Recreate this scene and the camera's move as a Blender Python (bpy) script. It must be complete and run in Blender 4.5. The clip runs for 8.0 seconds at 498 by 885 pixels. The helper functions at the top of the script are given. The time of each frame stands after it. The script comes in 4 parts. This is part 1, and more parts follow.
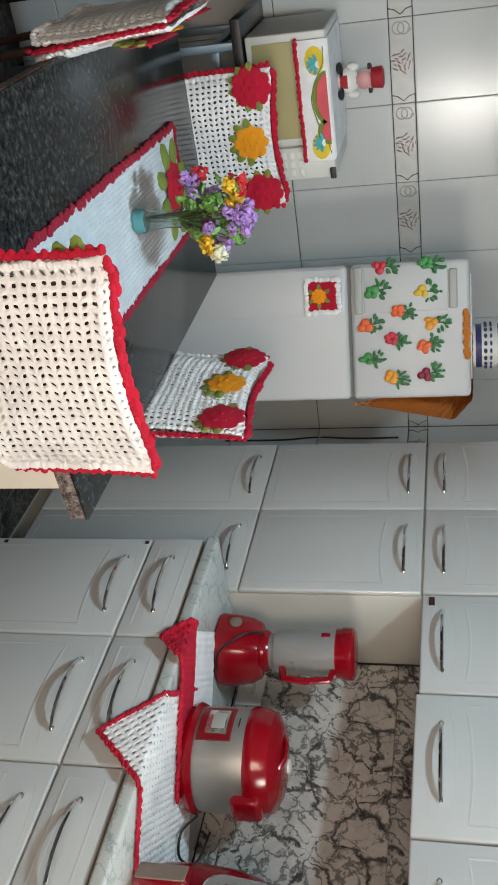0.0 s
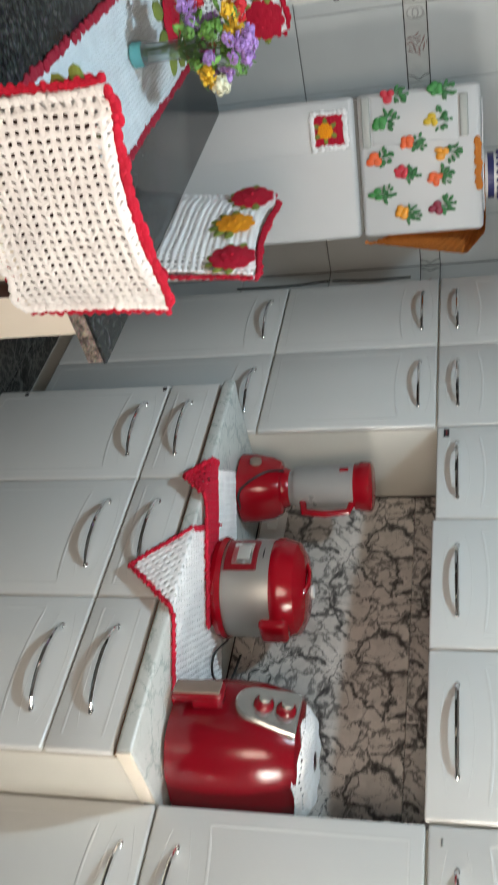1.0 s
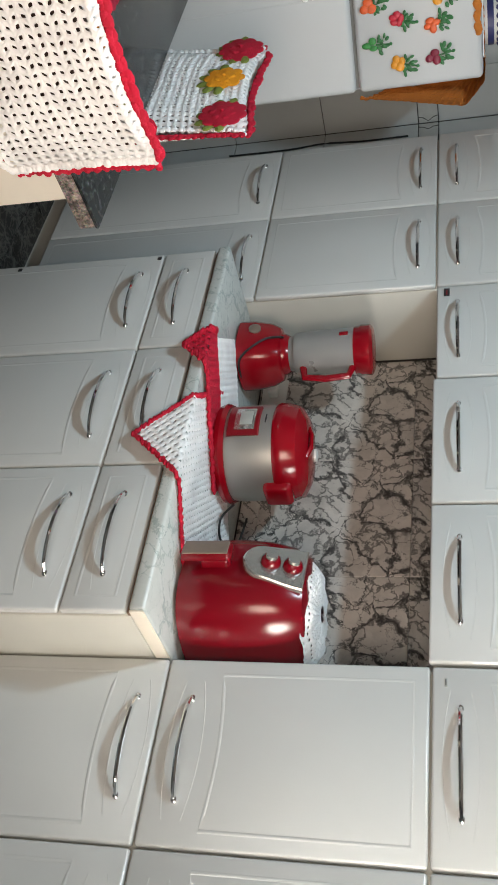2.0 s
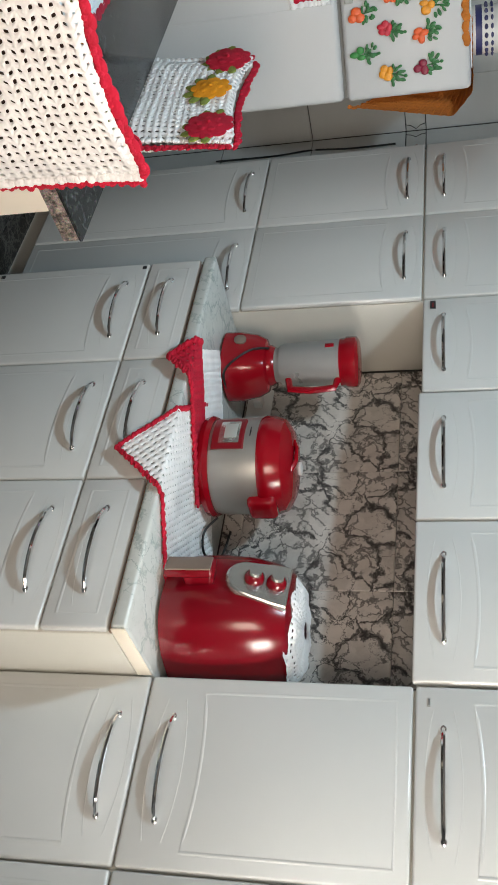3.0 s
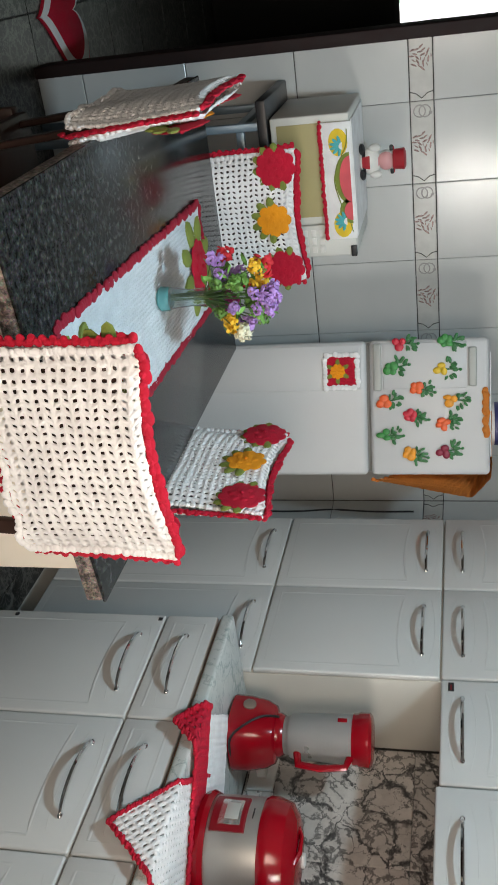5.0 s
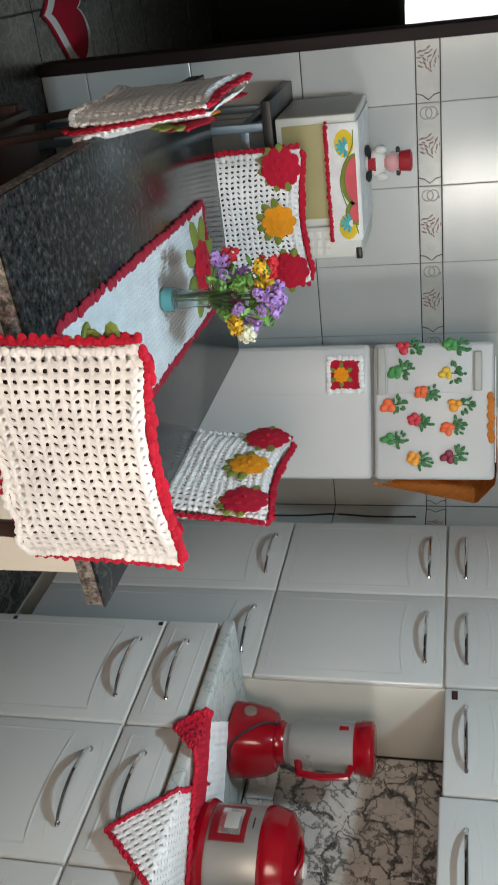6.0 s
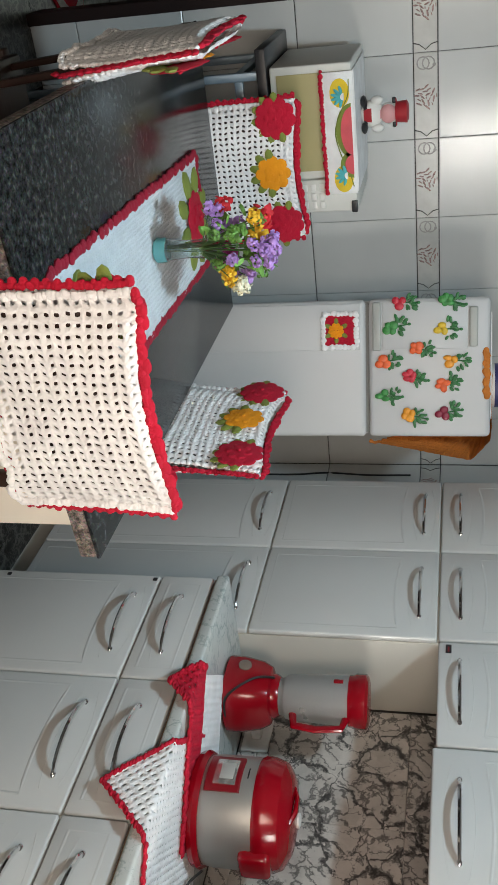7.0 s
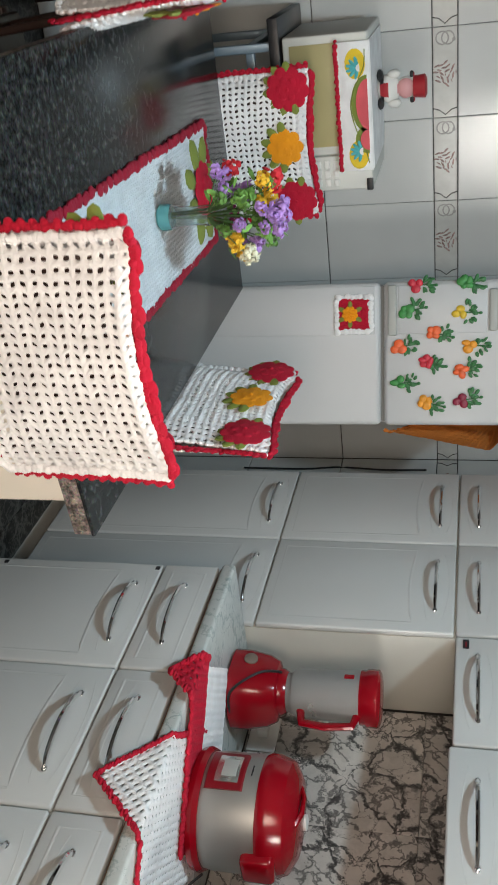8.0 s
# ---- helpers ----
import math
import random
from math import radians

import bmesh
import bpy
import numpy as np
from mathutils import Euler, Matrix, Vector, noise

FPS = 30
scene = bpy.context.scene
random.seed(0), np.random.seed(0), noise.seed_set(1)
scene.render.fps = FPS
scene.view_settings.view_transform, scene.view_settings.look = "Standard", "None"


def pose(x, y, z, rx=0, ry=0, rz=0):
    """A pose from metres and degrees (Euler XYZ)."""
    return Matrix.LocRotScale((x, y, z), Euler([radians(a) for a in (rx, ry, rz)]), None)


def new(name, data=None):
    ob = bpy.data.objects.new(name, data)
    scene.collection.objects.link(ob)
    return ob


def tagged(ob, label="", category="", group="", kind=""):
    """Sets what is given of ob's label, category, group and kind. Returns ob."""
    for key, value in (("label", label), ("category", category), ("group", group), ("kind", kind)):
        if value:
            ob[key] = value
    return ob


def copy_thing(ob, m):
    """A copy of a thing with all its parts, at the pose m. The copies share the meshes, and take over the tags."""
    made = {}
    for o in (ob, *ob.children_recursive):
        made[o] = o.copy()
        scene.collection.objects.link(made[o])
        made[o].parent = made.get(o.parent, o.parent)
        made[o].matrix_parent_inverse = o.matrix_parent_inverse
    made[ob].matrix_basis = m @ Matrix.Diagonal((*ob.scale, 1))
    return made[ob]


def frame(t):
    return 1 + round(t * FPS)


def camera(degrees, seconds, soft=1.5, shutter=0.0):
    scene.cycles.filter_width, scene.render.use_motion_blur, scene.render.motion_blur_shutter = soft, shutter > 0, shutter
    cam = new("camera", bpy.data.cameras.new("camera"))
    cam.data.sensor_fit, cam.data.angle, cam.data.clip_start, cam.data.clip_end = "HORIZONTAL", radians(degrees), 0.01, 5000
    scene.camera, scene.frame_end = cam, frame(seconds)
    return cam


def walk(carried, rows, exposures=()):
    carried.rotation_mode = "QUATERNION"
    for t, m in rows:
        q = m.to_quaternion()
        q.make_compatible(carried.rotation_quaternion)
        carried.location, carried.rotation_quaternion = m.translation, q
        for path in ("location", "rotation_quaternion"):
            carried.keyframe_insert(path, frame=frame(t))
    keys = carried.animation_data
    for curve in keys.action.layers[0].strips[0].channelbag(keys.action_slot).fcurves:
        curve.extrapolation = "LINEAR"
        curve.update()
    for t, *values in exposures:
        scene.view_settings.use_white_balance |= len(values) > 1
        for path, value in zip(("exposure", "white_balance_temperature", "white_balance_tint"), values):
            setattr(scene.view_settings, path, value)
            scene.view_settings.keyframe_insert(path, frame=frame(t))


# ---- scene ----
cam = camera(30.3, 8.0, soft=1.2, shutter=0.45)
# seconds, eye, heading to the right of +y, pitch, turn of the phone about its view (it is held on its side)
ROWS = [
    (0.0, -1.8330, -2.0200, 1.5540, 32.915, -12.946, 89.100),
    (0.5, -1.8350, -2.0490, 1.5570, 35.244, -12.501, 88.800),
    (1.0, -1.8120, -2.0750, 1.5570, 41.866, -14.006, 88.500),
    (1.5, -1.7870, -2.0950, 1.5590, 45.564, -14.243, 88.200),
    (2.0, -1.7770, -2.1070, 1.5570, 49.290, -14.301, 88.200),
    (2.2, -1.7821, -2.1055, 1.5592, 49.393, -14.063, 88.155),
    (3.3, -1.8011, -2.0514, 1.5551, 49.233, -13.163, 89.008),
    (3.5, -1.8160, -2.0450, 1.5440, 46.893, -13.177, 88.900),
    (4.0, -1.8460, -2.0110, 1.5300, 38.894, -13.037, 88.800),
    (4.5, -1.8610, -1.9920, 1.5180, 32.018, -13.033, 88.700),
    (4.7, -1.8710, -1.9890, 1.5170, 30.227, -13.239, 88.900),
    (5.8, -1.8610, -1.9530, 1.4960, 28.540, -13.240, 89.800),
    (6.0, -1.8570, -1.9540, 1.4950, 29.000, -13.181, 89.900),
    (6.5, -1.8340, -1.9490, 1.4890, 30.893, -12.886, 90.400),
    (7.0, -1.8210, -1.9550, 1.4900, 31.155, -12.797, 90.300),
    (7.5, -1.7930, -1.9440, 1.4950, 30.676, -13.269, 90.000),
    (8.0, -1.6910, -1.8920, 1.4820, 30.392, -13.737, 90.600),
]
walk(cam, [(t, pose(x, y, z, 90 + pitch, 0, -yaw) @ pose(0, 0, 0, 0, 0, roll)) for t, x, y, z, yaw, pitch, roll in ROWS],
     [(0.0, -0.26), (0.7, -0.2), (1.2, -0.15), (2.2, -0.18), (3.5, -0.14), (4.0, -0.16), (4.5, -0.24), (8.0, -0.27)])

# ---- world and light ----
world = bpy.data.worlds.new("world")
scene.world = world
world.use_nodes = True
wn = world.node_tree
sky = wn.nodes.new("ShaderNodeTexSky")
sky.sky_type, sky.sun_disc = "NISHITA", False
sky.sun_elevation, sky.sun_rotation = radians(35), radians(150)
wn.links.new(sky.outputs[0], wn.nodes["Background"].inputs[0])
wn.nodes["Background"].inputs[1].default_value = 0.1
scene.view_settings.exposure = 0.0


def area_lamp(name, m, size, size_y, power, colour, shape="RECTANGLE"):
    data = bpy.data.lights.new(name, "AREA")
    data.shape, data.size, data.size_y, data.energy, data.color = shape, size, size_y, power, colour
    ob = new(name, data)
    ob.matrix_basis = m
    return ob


area_lamp("ceiling_light", pose(-1.34, -0.68, 2.545), 0.17, 0.17, 34, (0.66, 0.875, 1.0), "DISK")
# warm fill added close behind the camera, mainly for the near chair cover
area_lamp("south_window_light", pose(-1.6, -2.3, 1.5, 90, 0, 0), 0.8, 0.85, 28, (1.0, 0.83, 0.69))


# ---- materials ----
def node(tree, kind, **inputs):
    n = tree.nodes.new(kind)
    for key, value in inputs.items():
        n.inputs[key.replace("_", " ")].default_value = value
    return n


def ramp(tree, source, stops):
    r = tree.nodes.new("ShaderNodeValToRGB")
    e = r.color_ramp.elements
    while len(e) < len(stops):
        e.new(0.5)
    for k, (p, c) in enumerate(stops):
        e[k].position, e[k].color = p, (*c, 1)
    tree.links.new(source, r.inputs[0])
    return r.outputs[0]


def surface(name, base, rough=0.5, vary=0.08, scale=6.0, bump=0.1, grain=120.0, metal=0.0, coat=0.0, depth=0.002, alpha=1.0, trans=0.0, sheen=0.0, random_tone=0.0):
    m = bpy.data.materials.new(name)
    m.use_nodes = True
    t = m.node_tree
    b = t.nodes["Principled BSDF"]
    co = t.nodes.new("ShaderNodeTexCoord")
    big = node(t, "ShaderNodeTexNoise", Scale=scale, Detail=4.0)
    fine = node(t, "ShaderNodeTexNoise", Scale=grain, Detail=3.0)
    for n in (big, fine):
        t.links.new(co.outputs["Object"], n.inputs["Vector"])
    lo = tuple(max(0, c * (1 - vary)) for c in base)
    hi = tuple(min(1, c * (1 + vary)) for c in base)
    col = ramp(t, big.outputs[0], [(0.3, lo), (0.7, hi)])
    if random_tone:
        info = t.nodes.new("ShaderNodeObjectInfo")
        hsv = t.nodes.new("ShaderNodeHueSaturation")
        mr = node(t, "ShaderNodeMapRange", To_Min=1 - random_tone, To_Max=1 + random_tone)
        t.links.new(info.outputs["Random"], mr.inputs[0])
        t.links.new(mr.outputs[0], hsv.inputs["Value"])
        t.links.new(col, hsv.inputs["Color"])
        col = hsv.outputs[0]
    t.links.new(col, b.inputs["Base Color"])
    mr = node(t, "ShaderNodeMapRange", To_Min=max(0.02, rough * 0.8), To_Max=min(1, rough * 1.2))
    t.links.new(big.outputs[0], mr.inputs[0])
    t.links.new(mr.outputs[0], b.inputs["Roughness"])
    b.inputs["Metallic"].default_value = metal
    b.inputs["Coat Weight"].default_value = coat
    b.inputs["Coat Roughness"].default_value = 0.08
    b.inputs["Transmission Weight"].default_value = trans
    b.inputs["Sheen Weight"].default_value = sheen
    b.inputs["Alpha"].default_value = alpha
    bu = node(t, "ShaderNodeBump", Strength=bump, Distance=depth)
    t.links.new(fine.outputs[0], bu.inputs["Height"])
    t.links.new(bu.outputs[0], b.inputs["Normal"])
    return m


def yarn(name, base, pitch=420.0, vary=0.1):
    m = surface(name, base, 0.95, vary, 14.0, 0.0, 60.0)
    t = m.node_tree
    b = t.nodes["Principled BSDF"]
    co = t.nodes.new("ShaderNodeTexCoord")
    v = node(t, "ShaderNodeTexVoronoi", Scale=pitch * 0.55)
    w = node(t, "ShaderNodeTexNoise", Scale=pitch * 2, Detail=2.0)
    add = t.nodes.new("ShaderNodeMath")
    add.operation = "ADD"
    t.links.new(co.outputs["Object"], v.inputs["Vector"])
    t.links.new(co.outputs["Object"], w.inputs["Vector"])
    t.links.new(v.outputs["Distance"], add.inputs[0])
    t.links.new(w.outputs[0], add.inputs[1])
    bu = node(t, "ShaderNodeBump", Strength=0.8, Distance=0.0014)
    bu.invert = True
    t.links.new(add.outputs[0], bu.inputs["Height"])
    t.links.new(bu.outputs[0], b.inputs["Normal"])
    return m


def granite(name, dark, mid, light, rough=0.33):
    m = surface(name, mid, rough, 0.1, 5.0, 0.02, 90.0)
    t = m.node_tree
    b = t.nodes["Principled BSDF"]
    co = t.nodes.new("ShaderNodeTexCoord")
    v = node(t, "ShaderNodeTexVoronoi", Scale=240.0)
    n = node(t, "ShaderNodeTexNoise", Scale=75.0, Detail=6.0, Roughness=0.7)
    for k in (v, n):
        t.links.new(co.outputs["Object"], k.inputs["Vector"])
    a = ramp(t, n.outputs[0], [(0.38, dark), (0.55, mid), (0.72, light)])
    mix = t.nodes.new("ShaderNodeMix")
    mix.data_type, mix.blend_type = "RGBA", "OVERLAY"
    mix.inputs[0].default_value = 0.5
    t.links.new(a, mix.inputs[6])
    t.links.new(v.outputs["Color"], mix.inputs[7])
    hs = node(t, "ShaderNodeHueSaturation", Saturation=0.5)
    t.links.new(mix.outputs[2], hs.inputs["Color"])
    t.links.new(hs.outputs[0], b.inputs["Base Color"])
    b.inputs["Specular IOR Level"].default_value = 0.22
    return m


def marble(name, ground, cloud, vein, scale, width, rough=0.25):
    """A broken network of uneven dark veins over clouded ground."""
    m = surface(name, ground, rough, 0.05, 3.0, 0.02, 60.0)
    t = m.node_tree
    b = t.nodes["Principled BSDF"]
    co = t.nodes.new("ShaderNodeTexCoord")

    def warp(vec, sc, amount):
        n = node(t, "ShaderNodeTexNoise", Scale=sc, Detail=6.0, Roughness=0.65)
        t.links.new(vec, n.inputs["Vector"])
        sub = t.nodes.new("ShaderNodeVectorMath")
        sub.operation = "SUBTRACT"
        sub.inputs[1].default_value = (0.5, 0.5, 0.5)
        t.links.new(n.outputs["Color"], sub.inputs[0])
        k = t.nodes.new("ShaderNodeVectorMath")
        k.operation = "SCALE"
        k.inputs["Scale"].default_value = amount
        t.links.new(sub.outputs[0], k.inputs[0])
        ad = t.nodes.new("ShaderNodeVectorMath")
        t.links.new(vec, ad.inputs[0])
        t.links.new(k.outputs[0], ad.inputs[1])
        return ad.outputs[0]

    def net(vec, sc, w, uneven_sc):
        v = node(t, "ShaderNodeTexVoronoi", Scale=sc)
        v.feature = "DISTANCE_TO_EDGE"
        t.links.new(vec, v.inputs["Vector"])
        u = node(t, "ShaderNodeTexNoise", Scale=uneven_sc, Detail=5.0, Roughness=0.7)
        t.links.new(vec, u.inputs["Vector"])
        mr = node(t, "ShaderNodeMapRange", From_Min=0.42, From_Max=0.66, To_Min=w * 0.08, To_Max=w)
        t.links.new(u.outputs[0], mr.inputs[0])
        d = t.nodes.new("ShaderNodeMath")
        d.operation = "DIVIDE"
        t.links.new(v.outputs["Distance"], d.inputs[0])
        t.links.new(mr.outputs[0], d.inputs[1])
        return ramp(t, d.outputs[0], [(0.0, (1, 1, 1)), (0.5, (0.75, 0.75, 0.75)), (1.0, (0, 0, 0))]), u.outputs[0]

    w1 = warp(warp(co.outputs["Object"], scale * 0.7, 1.3 / scale), scale * 3.0, 0.35 / scale)
    n1, u1 = net(w1, scale, width, scale * 0.9)
    n2, u2 = net(w1, scale * 2.6, width * 1.1, scale * 1.3)
    soft = t.nodes.new("ShaderNodeMath")
    soft.operation = "MULTIPLY"
    soft.inputs[1].default_value = 0.8
    t.links.new(n2, soft.inputs[0])
    mx = t.nodes.new("ShaderNodeMath")
    mx.operation = "MAXIMUM"
    t.links.new(n1, mx.inputs[0])
    t.links.new(soft.outputs[0], mx.inputs[1])
    body = ramp(t, u1, [(0.4, ground), (0.68, cloud)])
    mix = t.nodes.new("ShaderNodeMix")
    mix.data_type = "RGBA"
    t.links.new(mx.outputs[0], mix.inputs[0])
    t.links.new(body, mix.inputs[6])
    mix.inputs[7].default_value = (*vein, 1)
    t.links.new(mix.outputs[2], b.inputs["Base Color"])
    return m


def glow(name, colour, strength):
    m = bpy.data.materials.new(name)
    m.use_nodes = True
    b = m.node_tree.nodes["Principled BSDF"]
    b.inputs["Base Color"].default_value = (*colour, 1)
    b.inputs["Emission Color"].default_value = (*colour, 1)
    b.inputs["Emission Strength"].default_value = strength
    return m


enamel = surface("white_enamel", (0.64, 0.645, 0.628), 0.22, 0.02, 3.0, 0.04, 25.0, coat=0.3)
carcass = surface("cabinet_carcass", (0.62, 0.605, 0.545), 0.38, 0.04, 4.0, 0.05, 40.0)
chrome = surface("chrome", (0.85, 0.85, 0.86), 0.1, 0.03, 20.0, 0.02, 90.0, metal=1.0)
dark_gap = surface("dark_gap", (0.03, 0.03, 0.03), 0.8)
wool_white = yarn("white_cotton_yarn", (0.93, 0.91, 0.905))
wool_pale = yarn("pale_blue_white_cotton", (0.66, 0.71, 0.74))
wool_red = yarn("red_cotton_yarn", (0.51, 0.003, 0.028))
wool_deep = yarn("deep_red_yarn", (0.34, 0.008, 0.03))
wool_orange = yarn("orange_yarn", (0.95, 0.35, 0.006))
wool_green = yarn("olive_green_yarn", (0.22, 0.27, 0.05))
wool_rust = yarn("rust_orange_yarn", (0.62, 0.2, 0.03), 500)
wool_yellow = yarn("yellow_yarn", (0.85, 0.6, 0.04))
wool_teal = yarn("teal_yarn", (0.1, 0.5, 0.55))
wool_pink = yarn("watermelon_pink_yarn", (0.75, 0.12, 0.14))
table_granite = granite("dark_green_granite", (0.006, 0.007, 0.007), (0.023, 0.026, 0.025), (0.085, 0.093, 0.086), 0.17)
edge_granite = granite("brown_granite_edge", (0.05, 0.03, 0.02), (0.24, 0.16, 0.11), (0.45, 0.36, 0.28), 0.45)
splash_marble = marble("veined_splash_marble", (0.66, 0.61, 0.56), (0.42, 0.385, 0.35), (0.022, 0.02, 0.02), 6.8, 0.13, 0.3)
top_marble = marble("pale_worktop_marble", (0.6, 0.62, 0.595), (0.5, 0.525, 0.5), (0.36, 0.41, 0.39), 5.0, 0.06, 0.25)
tile_white = surface("white_wall_tile", (0.63, 0.645, 0.635), 0.17, 0.03, 5.0, 0.12, 14.0, depth=0.004, random_tone=0.02)
tile_border = surface("grey_border_tile", (0.6, 0.6, 0.57), 0.22, 0.06, 25.0, 0.06, 60.0)
grout = surface("dark_grout", (0.09, 0.085, 0.08), 0.9, 0.2, 12.0)
relief_grey = surface("border_relief", (0.4, 0.39, 0.37), 0.4, 0.1)
relief_rose = surface("border_rose", (0.33, 0.22, 0.2), 0.4, 0.6, 90.0)
plaster = surface("painted_plaster", (0.18, 0.172, 0.16), 0.8, 0.04, 2.0, 0.1, 60.0)
# near-black colour stands in for the missing light in the next room
shade_dark = surface("dusky_plaster", (0.022, 0.023, 0.024), 0.85, 0.08, 2.0, 0.1, 60.0)
floor_stone = marble("dark_floor_tile", (0.008, 0.008, 0.0075), (0.026, 0.026, 0.024), (0.12, 0.116, 0.107), 14.0, 0.16, 0.35)
door_wood = surface("dark_red_brown_wood", (0.018, 0.007, 0.0065), 0.75, 0.25, 18.0, 0.2, 60.0)
chair_wood = surface("dark_stained_wood", (0.035, 0.016, 0.011), 0.4, 0.25, 14.0, 0.15, 70.0)
fridge_white = surface("fridge_white", (0.57, 0.575, 0.575), 0.4, 0.02, 3.0, 0.05, 300.0)
seal_grey = surface("grey_seal", (0.2, 0.2, 0.19), 0.7)
handle_grey = surface("grey_plastic_handle", (0.42, 0.43, 0.4), 0.4, 0.05)
red_plastic = surface("glossy_red_plastic", (0.28, 0.002, 0.009), 0.2, 0.04, 5.0, 0.03, 60.0, coat=0.1)
fryer_red = surface("deep_red_gloss", (0.18, 0.002, 0.008), 0.22, 0.04, 5.0, 0.03, 60.0, coat=0.1)
dark_red = surface("dark_red_plastic", (0.2, 0.006, 0.012), 0.3, 0.05)
steel = surface("brushed_steel", (0.42, 0.405, 0.375), 0.46, 0.05, 3.0, 0.05, 200.0, metal=0.7)
silver = surface("silver_plastic", (0.55, 0.54, 0.51), 0.25, 0.05, 8.0, metal=0.8)
worn_bronze = surface("dull_brown_plastic", (0.2, 0.15, 0.12), 0.4, 0.1, 30.0)
black_rubber = surface("black_cable", (0.012, 0.012, 0.012), 0.5)
label_white = surface("label_white", (0.75, 0.74, 0.7), 0.5)
jar_plastic = surface("smoky_clear_plastic", (0.58, 0.575, 0.56), 0.3, 0.04, trans=0.62)
glass_teal = surface("clear_glass", (0.86, 0.95, 0.95), 0.04, 0.02, trans=0.97)
glass_base = surface("teal_glass", (0.2, 0.62, 0.66), 0.08, 0.1, trans=0.6)
stem_green = surface("stem_green", (0.06, 0.12, 0.03), 0.6, 0.2, 30.0)
leaf_green = surface("leaf_green", (0.14, 0.3, 0.06), 0.55, 0.3, 40.0, random_tone=0.25)
petal_lilac = surface("lilac_petals", (0.45, 0.26, 0.62), 0.7, 0.2, 60.0, random_tone=0.15)
petal_yellow = surface("yellow_petals", (0.85, 0.5, 0.03), 0.7, 0.15, 60.0)
petal_cream = surface("cream_petals", (0.78, 0.75, 0.55), 0.7, 0.1, 60.0)
petal_magenta = surface("magenta_petals", (0.42, 0.03, 0.2), 0.7, 0.2, 60.0)
petal_red = surface("red_petals", (0.6, 0.02, 0.03), 0.7, 0.2, 60.0)
oven_glass = surface("yellowed_oven_window", (0.42, 0.37, 0.18), 0.3, 0.06, 6.0)
oven_white = surface("aged_white_plastic", (0.66, 0.66, 0.61), 0.4, 0.04, 5.0)
stand_blue = surface("blue_grey_metal", (0.2, 0.27, 0.33), 0.35, 0.06, 9.0, metal=0.3)
soot = surface("black_plastic", (0.02, 0.02, 0.022), 0.4)
cream_paint = surface("cream_paint", (0.8, 0.73, 0.62), 0.55, 0.05, 5.0, 0.1, 60.0)
magnet_red = surface("magnet_red", (0.6, 0.025, 0.05), 0.4, 0.2, 70.0)
magnet_orange = surface("magnet_orange", (0.85, 0.13, 0.03), 0.4, 0.2, 70.0)
magnet_amber = surface("magnet_amber", (0.85, 0.33, 0.02), 0.4, 0.2, 70.0)
magnet_yellow = surface("magnet_yellow", (0.75, 0.5, 0.03), 0.4, 0.2, 70.0)
magnet_green = surface("magnet_green", (0.05, 0.27, 0.06), 0.45, 0.4, 70.0)
magnet_wine = surface("magnet_wine", (0.25, 0.01, 0.04), 0.35, 0.2, 70.0)
magnet_leaf = surface("magnet_leaf", (0.03, 0.16, 0.045), 0.45, 0.4, 70.0)
box_navy = surface("navy_print", (0.03, 0.035, 0.13), 0.4)
daylight_glow = glow("bright_daylight", (0.86, 1.0, 0.9), 1.05)
# the lace emits light itself, in place of daylight shining through the cloth
lace_glow = glow("sunlit_lace", (1.0, 1.0, 0.98), 1.8)
lamp_glow = glow("lit_diffuser", (0.95, 1.0, 0.98), 4.0)


# ---- mesh tools ----
def thing(name, m, label, category, group="", kind=""):
    ob = new(name)
    ob.matrix_basis = m if isinstance(m, Matrix) else pose(*m)
    return tagged(ob, label, category, group, kind)


def part(name, bm, material, parent, label="", smooth=True, kind=""):
    if isinstance(bm, bpy.types.Mesh):
        me = bm
    else:
        me = bpy.data.meshes.new(name)
        bm.to_mesh(me)
        bm.free()
    if not me.materials:
        me.materials.append(material)
        if smooth and me.name[:7] != "crochet":
            me.polygons.foreach_set("use_smooth", [True] * len(me.polygons))
            me.set_sharp_from_angle(angle=radians(38))
    ob = new(name, me)
    ob.parent = parent
    return tagged(ob, label, kind=kind)


def setting(name, bm, material, label, smooth=False):
    ob = part(name, bm, material, None, label, smooth)
    return tagged(ob, label, "structure", kind="structure")


def box(bm, x0, x1, y0, y1, z0, z1, bev=0.0, seg=2):
    m = Matrix.LocRotScale(((x0 + x1) / 2, (y0 + y1) / 2, (z0 + z1) / 2), None, (abs(x1 - x0), abs(y1 - y0), abs(z1 - z0)))
    vs = bmesh.ops.create_cube(bm, size=1, matrix=m)["verts"]
    if bev:
        es = list({e for v in vs for e in v.link_edges})
        bmesh.ops.bevel(bm, geom=es, offset=bev, segments=seg, profile=0.5, affect="EDGES")
    return bm


def B(*a):
    return box(bmesh.new(), *a)


def ball(bm, c, r, n=10, m=7, turn=None):
    mat = Matrix.LocRotScale(c, turn, r if hasattr(r, "__len__") else (r, r, r))
    bmesh.ops.create_uvsphere(bm, u_segments=n, v_segments=m, radius=1, matrix=mat)
    return bm


def rings(bm, loops, closed_ends=True):
    rows = [[bm.verts.new(p) for p in loop] for loop in loops]
    n = len(rows[0])
    for a, b in zip(rows, rows[1:]):
        for k in range(n):
            bm.faces.new((a[k], a[(k + 1) % n], b[(k + 1) % n], b[k]))
    if closed_ends:
        bm.faces.new(rows[0][::-1])
        bm.faces.new(rows[-1])
    return bm


